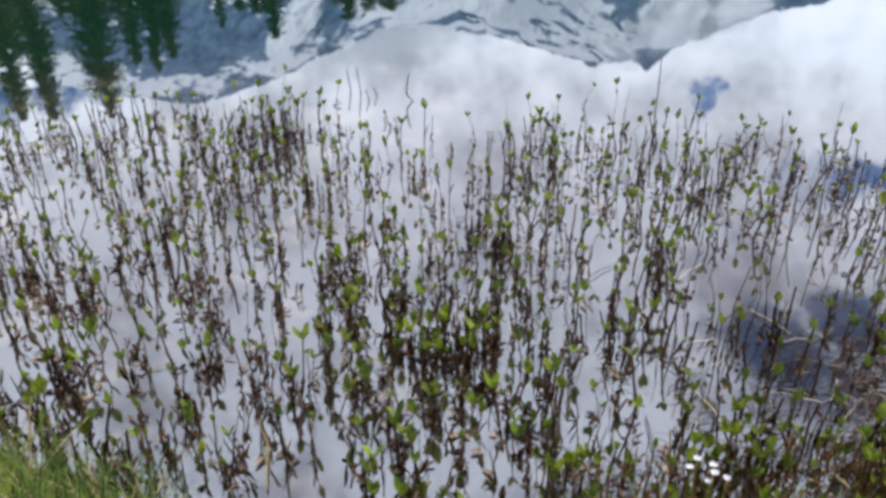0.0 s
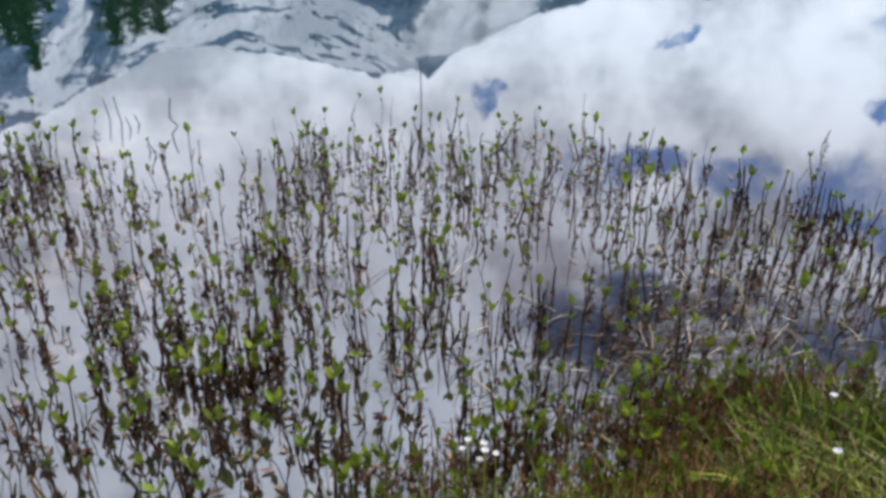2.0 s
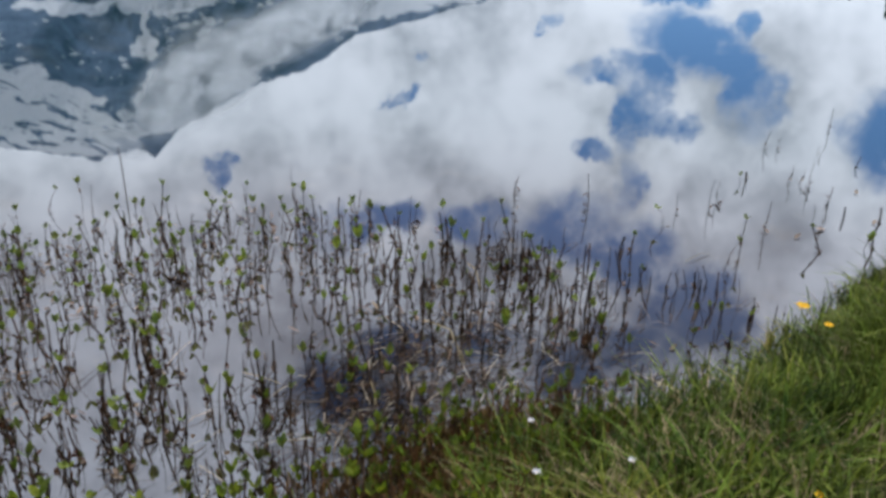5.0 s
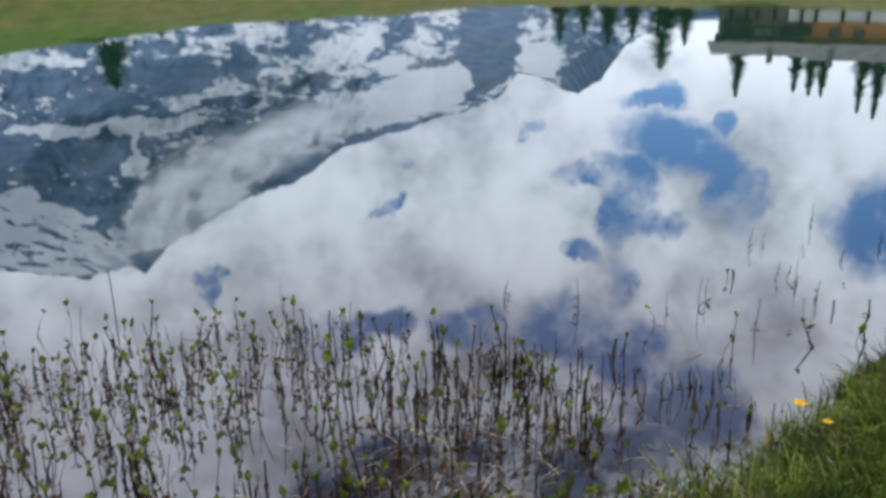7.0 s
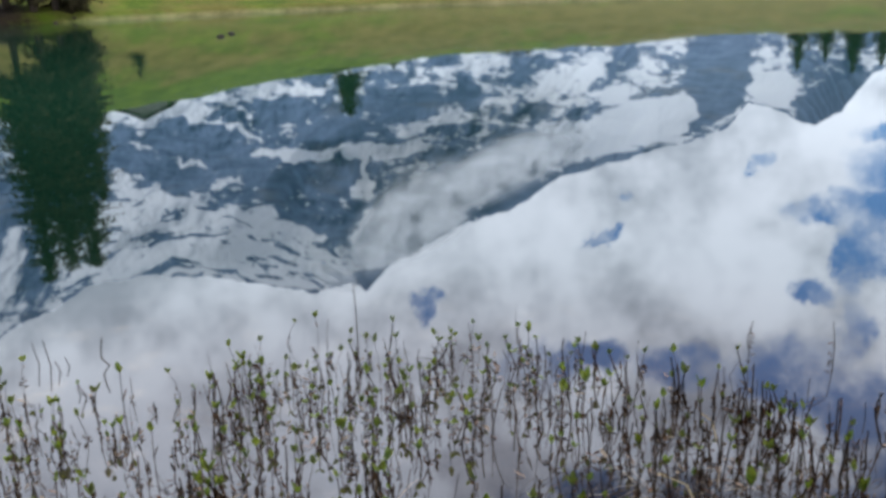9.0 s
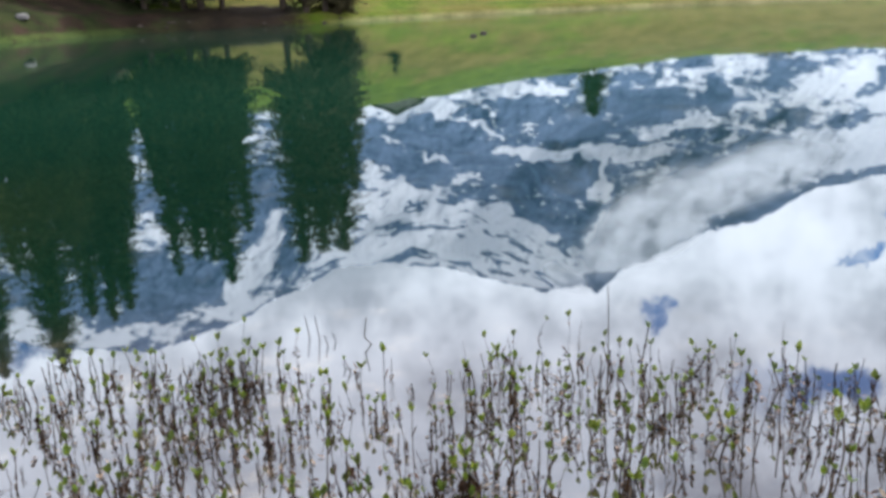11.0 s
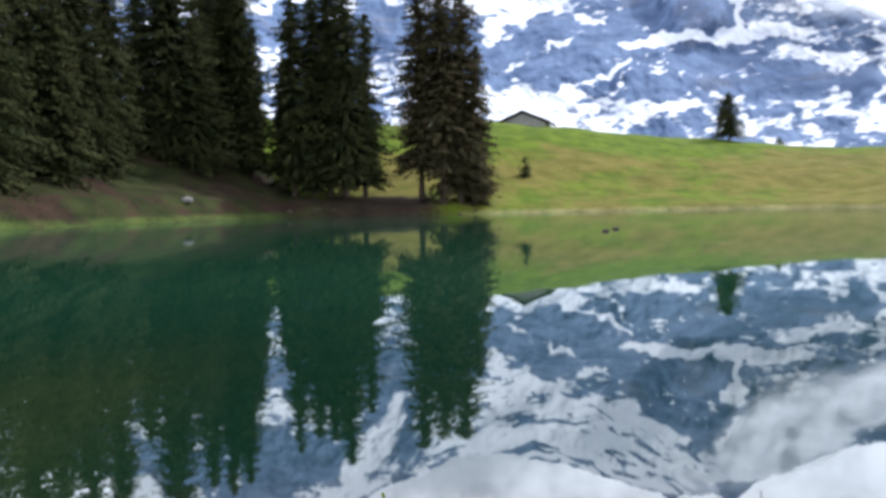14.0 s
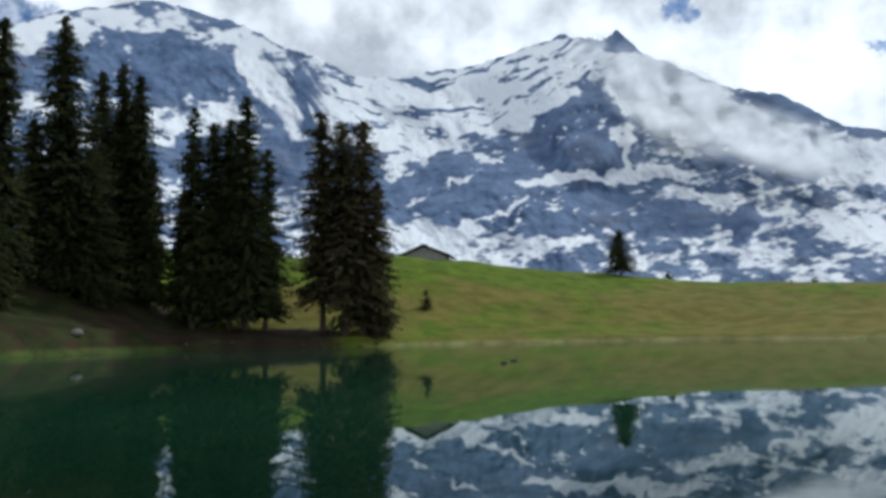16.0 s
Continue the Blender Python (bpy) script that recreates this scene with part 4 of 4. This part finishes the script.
def bed_places(count, seed):
    """Places for shoots in the shallow water: in clumps, thick on the left and near the bank, thin out to the right."""
    rng = np.random.default_rng(seed)
    places = []
    while len(places) < count:
        x = rng.uniform(-3.6, 5.0)
        near, far = float(np.interp(x, BANK_X, BANK_Y)), float(np.interp(x, FAR_X, FAR_Y))
        y = rng.uniform(near + 0.03, far)
        q = (y - near) / (far - near)
        weight = ((1.4 - 0.85 * q) if x < 0.3 else 0.80 if x < 1.4 else 0.66 if x < 2.2 else 0.22 if x < 2.8 else 0.07 if x < 3.4 else 0.03) * (1.0 - 0.35 * q)
        clump = float(wave(np.array([x * 1.9]), np.array([y * 1.9]), 91, 3)[0])
        if rng.random() < weight * np.clip(0.58 + 0.85 * clump, 0.08, 1):
            places.append((x, y, q))
    return places


# shoots that stand out in the bed, with a tuft and without: place and height
EDGE = ((0.06, 3.54, 0.195), (0.26, 3.62, 0.13), (-0.34, 4.09, 0.12), (-0.36, 3.64, 0.175), (0.12, 3.03, 0.16), (0.53, 3.57, 0.20), (0.84, 3.94, 0.11), (0.68, 3.70, 0.15), (0.52, 3.17, 0.135), (0.555, 3.17, 0.14),
        (0.72, 3.39, 0.13), (0.92, 3.77, 0.17), (0.91, 3.44, 0.14), (0.77, 3.11, 0.16), (1.04, 3.48, 0.185), (1.05, 3.28, 0.20), (1.21, 3.52, 0.18), (1.07, 2.99, 0.165), (0.85, 2.75, 0.18), (0.745, 2.68, 0.155),
        (1.44, 3.16, 0.175), (1.68, 3.07, 0.21), (1.66, 3.21, 0.135), (1.87, 2.94, 0.16), (1.70, 2.55, 0.15), (2.11, 2.64, 0.17), (2.06, 2.46, 0.12), (2.40, 2.58, 0.16), (2.23, 2.35, 0.175))
EDGE_NEAR = ((3.12, 1.88, 0.16), (3.07, 2.25, 0.08), (2.91, 1.78, 0.14), (3.42, 1.69, 0.11), (2.73, 2.16, 0.09), (2.22, 2.27, 0.15), (2.28, 2.24, 0.15), (0.475, 2.65, 0.135), (-1.39, 3.93, 0.14), (-1.345, 4.0, 0.15), (-1.0, 3.9, 0.155), (-0.76, 3.93, 0.185), (-0.65, 3.85, 0.21), (-0.58, 3.98, 0.22), (-0.39, 3.8, 0.12),
             (0.51, 2.82, 0.10), (0.41, 2.21, 0.13), (0.87, 2.06, 0.12), (1.18, 1.70, 0.14), (1.90, 2.26, 0.24), (-0.22, 2.03, 0.15), (0.81, 1.64, 0.17), (1.20, 1.99, 0.19))
RIGHT = ((3.26, 2.32, 0.10), (3.41, 2.25, 0.16), (3.5, 2.26, 0.13), (3.37, 1.93, 0.17), (4.4, 2.61, 0.12), (4.48, 2.59, 0.08), (4.06, 2.24, 0.10), (4.09, 2.15, 0.15), (4.12, 2.21, 0.07), (3.96, 1.96, 0.10), (5.07, 2.62, 0.14), (2.92, 2.60, 0.18), (2.78, 2.93, 0.09))
BARE = ((-0.15, 3.37, 0.085), (-0.20, 3.40, 0.09), (0.40, 3.31, 0.155), (0.42, 3.69, 0.155), (0.62, 3.73, 0.125), (0.97, 3.66, 0.20), (1.535, 3.37, 0.18), (1.75, 3.30, 0.25), (1.58, 2.77, 0.17), (1.92, 3.04, 0.165), (2.13, 2.9, 0.145), (2.6, 2.74, 0.17), (2.04, 2.57, 0.145))


# clumps of taller shoots: place, spread, count, height
CLUMPS = ((-0.62, 3.72, 0.06, 20, 0.18), (-0.52, 3.70, 0.04, 14, 0.19), (-1.36, 3.95, 0.07, 10, 0.14), (-1.0, 3.85, 0.08, 10, 0.15), (-0.72, 3.5, 0.06, 10, 0.17), (0.54, 3.50, 0.04, 10, 0.17), (1.06, 2.98, 0.04, 9, 0.15), (2.25, 2.26, 0.05, 10, 0.14), (2.05, 2.56, 0.03, 6, 0.14), (0.46, 3.25, 0.08, 14, 0.20), (0.95, 3.1, 0.10, 10, 0.17), (1.9, 2.2, 0.05, 3, 0.2), (1.85, 2.55, 0.22, 30, 0.19), (2.25, 2.15, 0.17, 24, 0.17), (1.5, 2.9, 0.16, 14, 0.2), (0.75, 2.45, 0.09, 14, 0.19), (1.0, 2.1, 0.07, 8, 0.17), (0.35, 2.7, 0.07, 14, 0.2), (0.15, 2.2, 0.09, 10, 0.18), (-0.9, 2.7, 0.12, 18, 0.16))


def build_bed():
    places = bed_places(1950, 7)
    rng = np.random.default_rng(19)
    for cx, cy, spread, count, q in CLUMPS:
        places += [(cx + rng.normal(0, spread), cy + rng.normal(0, spread), -q * rng.uniform(0.6, 1.1)) for _ in range(count)]
    single = [p for p in places if 0.35 < p[0] < 2.2 and p[1] > 1.75][:235]
    chosen = set(single)
    variants = []
    for k in range(16):
        rng = np.random.default_rng(400 + k)
        stems, greens, dead = Heap(), Heap(), Heap()
        bogbean(rng, 0.19, stems, greens, dead, leafy=0.0 if k % 5 in (2, 4) or k in (10, 13) else 1.0, dead_amount=1.2, side_leaf=0.0)
        kit = [(nm, h.mesh(nm, mt)) for nm, h, mt in (("stem", stems, STEM), ("leaf_tuft", greens, LEAF)) if h.faces]
        for o in range(0, len(dead.verts), 12):
            kit.append(("withered_leaf", mesh_of("withered_leaf", dead.verts[o:o + 12], [tuple(i - o for i in f) for f in dead.faces if o <= f[0] < o + 12], TAN if (o // 12 + k) % 5 == 0 else WITHERED, True)))
        variants.append(kit)
    firsts = {}
    rng = np.random.default_rng(55)
    spots = [(x, y, hh) for x, y, hh in EDGE + EDGE_NEAR + BARE + RIGHT] + [(x, y, rng.uniform(0.07, 0.22) * (1.0 - 0.3 * q)) for x, y, q in single]
    for i, (x, y, hh) in enumerate(spots):
        k = int(rng.choice([0, 1, 3, 5, 6, 8])) if i < len(EDGE + EDGE_NEAR) else int(rng.choice([2, 4, 7, 9, 10, 13])) if i < len(EDGE + EDGE_NEAR + BARE + RIGHT) else int(rng.integers(0, 16))
        s = hh / 0.19
        w = 0.85 + 0.3 * rng.random()
        sway = shoot_lean(x)
        tip = Matrix.Identity(4)
        tip[0][2], tip[1][2] = sway.x, sway.y
        m = Matrix.Translation((x, y, 0)) @ tip @ Matrix.Rotation(rng.uniform(0, 6.28), 4, "Z") @ Matrix.Diagonal((w, w, s, 1))
        if k not in firsts:
            bare = not any(nm == "leaf_tuft" for nm, _ in variants[k])
            plant = tagged(new("bogbean_shoot"), "bare brown stalk standing in the shallow lake water" if bare else "brown stalk with a bright green leaf tuft standing in shallow water", "water plant", "bogbean shoots in the shallows")
            for nm, me in variants[k]:
                part(nm, me, None, plant)
            plant.matrix_basis = m
            firsts[k] = plant
        else:
            first = firsts[k]
            keep = first.matrix_basis.copy()
            first.matrix_basis = Matrix.Identity(4)
            copy_thing(first, m)
            first.matrix_basis = keep
    stems, greens, dead = Heap(), Heap(), Heap()
    rng = np.random.default_rng(77)
    for x, y, q in places:
        if (x, y, q) in chosen:
            continue
        close = x < 0.3
        bogbean(rng, (rng.uniform(0.04, 0.17) if rng.random() < 0.85 else rng.uniform(0.15, 0.23)) * (1.0 - 0.3 * q) * (0.72 if x > 2.4 else 1.0) if q >= 0 else -q, stems, greens, dead, Vector((x, y, 0)), 0.5 if x < 1.3 else 0.36 if x < 2.2 else 0.1, (3.2 if y < 2.7 else 1.8) if close else 1.2 if x < 2.4 else 0.3, rng.uniform(0.75, 1.1) * (1.2 if y < 2.2 else 1.1 if y < 2.7 else 1.0))
    bed = tagged(new("bogbean_bed"), "thick bed of brown stalks with green tips in shallow water", "water plants", kind="stuff")
    pale, brown = Heap(), Heap()
    for i, o in enumerate(range(0, len(dead.verts), 12)):
        (pale if i % 5 == 0 else brown).add(dead.verts[o:o + 12], [tuple(v - o for v in f) for f in dead.faces[6 * i:6 * i + 6]])
    for nm, h, mt in (("stems", stems, STEM), ("leaf_tufts", greens, LEAF), ("withered_leaves", brown, WITHERED), ("bleached_leaves", pale, TAN)):
        tagged(part(nm, h.mesh(nm, mt), mt, bed), kind="stuff")


build_bed()


# ---- bare twigs and floating leaves out on the water ----
def twig(points, thick, label="bare dark twig sticking out of the lake"):
    fine = []
    for k in range(len(points) - 1):
        for q in (0, 0.5):
            fine.append(tuple(Vector(points[k]).lerp(Vector(points[k + 1]), q)))
    fine.append(tuple(points[-1]))
    verts, faces = tube(fine, [thick * (1.1 - 0.5 * k / len(fine)) for k in range(len(fine))], 6)
    tagged(new("twig", mesh_of("twig", verts, faces, STEM, True)), label, "twig")


twig(((0.03, 4.12, -0.2), (0.03, 4.12, 0.0), (0.0, 4.12, 0.04), (0.005, 4.12, 0.09), (0.015, 4.12, 0.14)), 0.004)
twig(((1.42, 3.38, -0.15), (1.40, 3.39, 0.0), (1.34, 3.40, 0.03), (1.30, 3.40, 0.045)), 0.006)
twig(((1.38, 3.40, -0.15), (1.385, 3.40, 0.0), (1.43, 3.41, 0.05), (1.44, 3.41, 0.08)), 0.005)
twig(((1.17, 3.90, -0.2), (1.17, 3.90, 0.1), (1.168, 3.90, 0.2), (1.165, 3.90, 0.27)), 0.003, "tall thin bare stalk standing in the lake")
for x, y, h in ((-0.22, 4.25, 0.13), (-0.27, 4.3, 0.11), (-0.18, 4.15, 0.06), (-0.14, 4.2, 0.05)):
    twig(((x, y, -0.2), (x, y, 0.0), (x - 0.01, y, h * 0.6), (x - 0.015, y, h)), 0.0028, "thin bare stalk standing in the lake")


def floating_leaf(x, y, length, turn):
    heap = Heap()
    way = Vector((math.cos(turn), math.sin(turn), 0))
    leaflet(heap, Vector((0, 0, 0.004)), way, Vector((0, 0, 1)), length, length * 0.4, 0.25)
    ob = new("floating_leaf", heap.mesh("floating_leaf", FADED))
    ob.location = (x, y, 0)
    tagged(ob, "faded brown leaf floating on the lake", "leaf", "floating leaves")


for x, y, length, turn in ((3.45, 1.82, 0.05, 0.1), (3.66, 1.80, 0.06, 2.9), (3.72, 1.62, 0.055, 0.3), (3.40, 1.92, 0.04, 1.2), (3.9, 1.7, 0.045, 0.2), (4.2, 1.95, 0.045, 0.6)):
    floating_leaf(x, y, length, turn)


# ---- bank ----
def blades(count, seed, x0, x1, y0, y1, inside, length, width, bend):
    """Grass blades as thin bent strips, where inside(x, y, bank distance, tuft) lets them stand."""
    rng = np.random.default_rng(seed)
    x, y = rng.uniform(x0, x1, count), rng.uniform(y0, y1, count)
    s = np.interp(x, BANK_X, BANK_Y) - y
    tuft = wave(x * 2.2, y * 2.2, 15, 3)
    ok = inside(x, y, s, tuft) & (rng.random(count) < 0.6 + 0.6 * tuft) & (np.hypot(x, y) > 0.5)
    x, y, s, tuft = x[ok], y[ok], s[ok], tuft[ok]
    m = len(x)
    z = np.maximum(0.0, ground_height(x, y)[0]) - 0.02
    long = rng.uniform(*length, m) * (0.8 + 0.5 * np.clip(tuft, 0, 1)) * np.where(s < 0.05, 0.7, 1)
    # blades of one tuft fall the same way
    t = 5.5 * wave(x * 1.7, y * 1.7, seed % 2 + 77, 2) + rng.normal(0, 1.3, m)
    b, w = rng.uniform(*bend, m), rng.uniform(*width, m)
    rows = []
    for q, k in ((0, 1.0), (0.4, 1.0), (0.75, 0.7), (1.0, 0.1)):
        px, py, pz = x + np.cos(t) * long * b * q * q, y + np.sin(t) * long * b * q * q, z + long * q * (1 - 0.45 * b * q)
        ox, oy = -np.sin(t) * w * k, np.cos(t) * w * k
        rows += [np.stack([px - ox, py - oy, pz], -1), np.stack([px + ox, py + oy, pz], -1)]
    verts = np.stack(rows, 1).reshape(-1, 3)
    o = np.arange(m)[:, None] * 8
    faces = np.concatenate([o + np.array([2 * k, 2 * k + 1, 2 * k + 3, 2 * k + 2]) for k in range(3)])
    return verts, faces


def build_grass():
    lawn = lambda x, y, s, tuft: (s > -0.06) & (s < 2.2) & ((x > 1.06 + 0.85 * np.clip(y - 1.1, -0.3, 0.6) + 0.12 * np.sin(y * 9)) | ((x > 0.6) & (tuft > 0.62)))
    for name, count, seed, length, width, material, label in (
            ("bank_grass", 62000, 12, (0.08, 0.26), (0.0016, 0.0046), BLADE, "long fresh green grass on the lake bank"),
            ("dry_grass", 17000, 13, (0.10, 0.22), (0.0013, 0.0028), STRAW, "bleached dry grass blades among the green")):
        verts, faces = blades(count, seed, 0.3, 6.0, -0.9, 1.7, lawn, length, width, (0.2, 1.35))
        tagged(new(name, mesh_of(name, verts, faces, material, True)), label, "grass", kind="stuff")
    wet = lambda x, y, s, tuft: (s > -0.2) & (s < 0.6) & (x < 1.35 + 0.8 * np.clip(y - 1.2, -0.3, 0.6))
    for name, count, seed, width, material, label in (("rusty_sedge", 9000, 24, (0.0012, 0.0032), RUSTY, "rusty brown old sedge on the wet bank"), ("wet_grass", 4500, 26, (0.001, 0.0026), BLADE, "thin green grass among rusty herbs")):
        verts, faces = blades(count, seed, 0.35, 1.9, 0.9, 1.75, wet, (0.05, 0.17), width, (0.1, 0.9))
        tagged(new(name, mesh_of(name, verts, faces, material, True)), label, "grass", kind="stuff")
    corner = lambda x, y, s, tuft: (s > -0.1) & (s < 0.5) & (x < -0.62)
    verts, faces = blades(2600, 19, -2.4, -0.6, 0.7, 2.6, corner, (0.08, 0.24), (0.0012, 0.0026), (0.2, 1.2))
    tagged(new("dry_sedge", mesh_of("dry_sedge", verts, faces, STRAW, True)), "bleached dry sedge at the water's edge", "grass", kind="stuff")
    tall = lambda x, y, s, tuft: (s > -0.03) & (s < 0.55) & (x > 2.05)
    verts, faces = blades(16000, 17, 2.0, 4.6, 0.6, 1.7, tall, (0.14, 0.26), (0.0014, 0.0032), (0.1, 0.8))
    tagged(new("tall_sedge", mesh_of("tall_sedge", verts, faces, DARK_SEDGE, True)), "tall dark green sedge where the bank juts out", "grass", kind="stuff")
    rest = lambda x, y, s, tuft: (s > 0.05) & ((x < 0.6) | (y < -0.7))
    verts, faces = blades(60000, 16, -6.0, 7.0, -5.0, 3.0, rest, (0.06, 0.18), (0.0014, 0.0036), (0.15, 1.1))
    tagged(new("meadow_grass", mesh_of("meadow_grass", verts, faces, BLADE, True)), "short green meadow grass behind the lake bank", "grass", kind="stuff")
    tuft = lambda x, y, s, tuft: (s > -0.12) & (s < 0.5) & ((x < -0.62) | ((x > 0.12) & (x < 0.62) & (s > -0.04)))
    verts, faces = blades(15000, 14, -2.6, 0.7, 0.7, 2.6, tuft, (0.10, 0.28), (0.0012, 0.0028), (0.05, 0.9))
    tagged(new("sedge", mesh_of("sedge", verts, faces, SEDGE, True)), "fine blue-green sedge at the water's edge", "grass", kind="stuff")


build_grass()


def build_herbs():
    """Low marsh herbs on the wet edge: red-brown stalks, rusty old leaves and fresh green ones."""
    rng = np.random.default_rng(66)
    stems, greens, dead = Heap(), Heap(), Heap()
    for _ in range(1250):
        x = rng.uniform(0.25, 1.75)
        y = float(np.interp(x, BANK_X, BANK_Y)) - rng.uniform(-0.22, 0.6 if x < 1.15 else 0.2)
        z = max(0.0, ground_z(Vector((x, y, 0))))
        bogbean(rng, rng.uniform(0.04, 0.14), stems, greens, dead, Vector((x, y, z)), 0.36, 1.8, rng.uniform(0.5, 0.95))
    bed = tagged(new("marsh_herbs"), "rusty brown and green marsh herbs on the wet bank", "herbs", kind="stuff")
    for nm, h, mt in (("stems", stems, RUSTY), ("leaf_tufts", greens, LEAF), ("withered_leaves", dead, RUSTY)):
        tagged(part(nm, h.mesh(nm, mt), mt, bed), kind="stuff")


build_herbs()


def build_litter():
    """Straw and twigs washed up in the shallows by the bank, and old leaves afloat between the shoots."""
    rng = np.random.default_rng(31)
    pale, dark, flat = Heap(), Heap(), Heap()
    for i in range(950):
        if i < 500:
            x = rng.normal(1.45, 0.5)
            y = float(np.interp(x, BANK_X, BANK_Y)) + abs(rng.normal(0.12, 0.32))
        else:
            x, y = rng.normal(1.35, 0.26), rng.normal(1.92, 0.15)
        t, length = rng.normal(0.1, 0.75), rng.uniform(0.04, 0.17)
        out = Vector((math.cos(t), math.sin(t), 0))
        side = Vector((-out.y, out.x, 0))
        path = [Vector((x, y, 0.003 + 0.006 * rng.random())) + out * length * q + side * length * rng.uniform(-0.1, 0.1) * q * q + Vector((0, 0, 0.008 * math.sin(q * 3.1))) for q in (0, 0.33, 0.66, 1)]
        verts, faces = ribbon(path, [rng.uniform(0.0009, 0.0022)] * 4, side)
        (pale if i % 6 == 0 else dark).add(verts, faces)
    for x, y, q in bed_places(330, 43):
        if x < 2.3:
            for _ in range(2):
                t = rng.uniform(0, 6.28)
                leaflet(flat, Vector((x + rng.normal(0, 0.03), y + rng.normal(0, 0.03), 0.004)), Vector((math.cos(t), math.sin(t), 0.03)).normalized(), Vector((0, 0, 1)), rng.uniform(0.018, 0.05), rng.uniform(0.006, 0.016), 0.2)
    for name, heap, material, label in (("straw_litter", pale, OLD_STRAW, "pale straw and twigs washed into the shallows"), ("dark_litter", dark, STEM, "dark rotting stalks lying in the shallows"), ("leaf_litter", flat, TAN, "bleached old leaves afloat between the stalks")):
        tagged(new(name, heap.mesh(name, material)), label, "litter", kind="stuff")


def reed_straw(points, wide):
    """A single long bleached straw, flattened and slightly curled, lying on the water or the wet bank."""
    path = [Vector(p) for p in points]
    verts, faces = tube(path, [wide * (1.0, 0.9, 0.5)[min(k, 2)] for k in range(len(path))], 6)
    tagged(new("reed_straw", mesh_of("reed_straw", verts, faces, STRAW, True)), "long bleached straw lying in the shallows", "straw")


build_litter()
reed_straw(((1.64, 2.15, 0.03), (1.66, 2.03, 0.045), (1.61, 1.88, 0.0)), 0.0045)
reed_straw(((1.28, 1.95, 0.02), (1.25, 1.88, 0.03), (1.21, 1.81, 0.0)), 0.0035)
reed_straw(((-0.49, 1.88, 0.01), (-0.46, 1.78, 0.02), (-0.45, 1.64, 0.01)), 0.005)
reed_straw(((0.98, 2.25, 0.006), (1.01, 2.19, 0.012), (1.05, 2.13, 0.004)), 0.004)
reed_straw(((0.88, 1.53, 0.05), (0.89, 1.48, 0.06), (0.90, 1.43, 0.06)), 0.004)
reed_straw(((1.79, 2.39, 0.005), (1.83, 2.38, 0.012), (1.87, 2.36, 0.004)), 0.004)
reed_straw(((2.05, 2.42, 0.03), (2.03, 2.34, 0.04), (1.99, 2.26, 0.0)), 0.0035)


def flower(p, stalk, head, petal, petals, label, name, domed=0.3):
    """A small flower on a green stalk: petals round a centre."""
    plant = tagged(new(name), label, "flower", "flowers on the bank")
    plant.location = p
    verts, faces = tube([(0, 0, 0), (0.004, 0.002, stalk * 0.5), (0, 0, stalk)], [0.0016, 0.0014, 0.0012], 5)
    part("stalk", mesh_of("stalk", verts, faces, BLADE, True), BLADE, plant)
    for k in range(petals):
        heap = Heap()
        t = 2 * math.pi * k / petals
        leaflet(heap, Vector((0, 0, stalk)), Vector((math.cos(t), math.sin(t), domed)).normalized(), Vector((0, 0, 1)), head, head * 0.9, 0.3)
        part("petal", heap.mesh("petal", petal), petal, plant)
    bm = bmesh.new()
    bmesh.ops.create_icosphere(bm, subdivisions=1, radius=head * 0.16, matrix=Matrix.Translation((0, 0, stalk + head * 0.12)))
    part("centre", bm, PETAL_YELLOW, plant)
    return plant


for x, y, z, head, kind in ((2.30, 1.13, 0.34, 0.024, 1), (2.30, 1.04, 0.32, 0.016, 1), (1.60, 0.64, 0.32, 0.017, 1),
                            (1.38, 0.98, 0.30, 0.012, 0), (1.30, 1.24, 0.29, 0.010, 0), (1.17, 1.08, 0.30, 0.012, 0), (0.43, 1.30, 0.36, 0.009, 0), (0.455, 1.27, 0.35, 0.010, 0), (0.41, 1.28, 0.36, 0.008, 0), (0.475, 1.26, 0.345, 0.009, 0), (0.44, 1.26, 0.34, 0.008, 0), (0.465, 1.30, 0.34, 0.01, 0)):
    g = max(0.0, ground_z(Vector((x, y, 0)))) - 0.01
    if kind:
        flower((x, y, g), z - g, head, PETAL_YELLOW, 6, "bright yellow marsh flower in the bank grass", "yellow_flower")
    else:
        flower((x, y, g), z - g, head, PETAL_WHITE, 5, "small white flower in the bank grass", "white_flower")
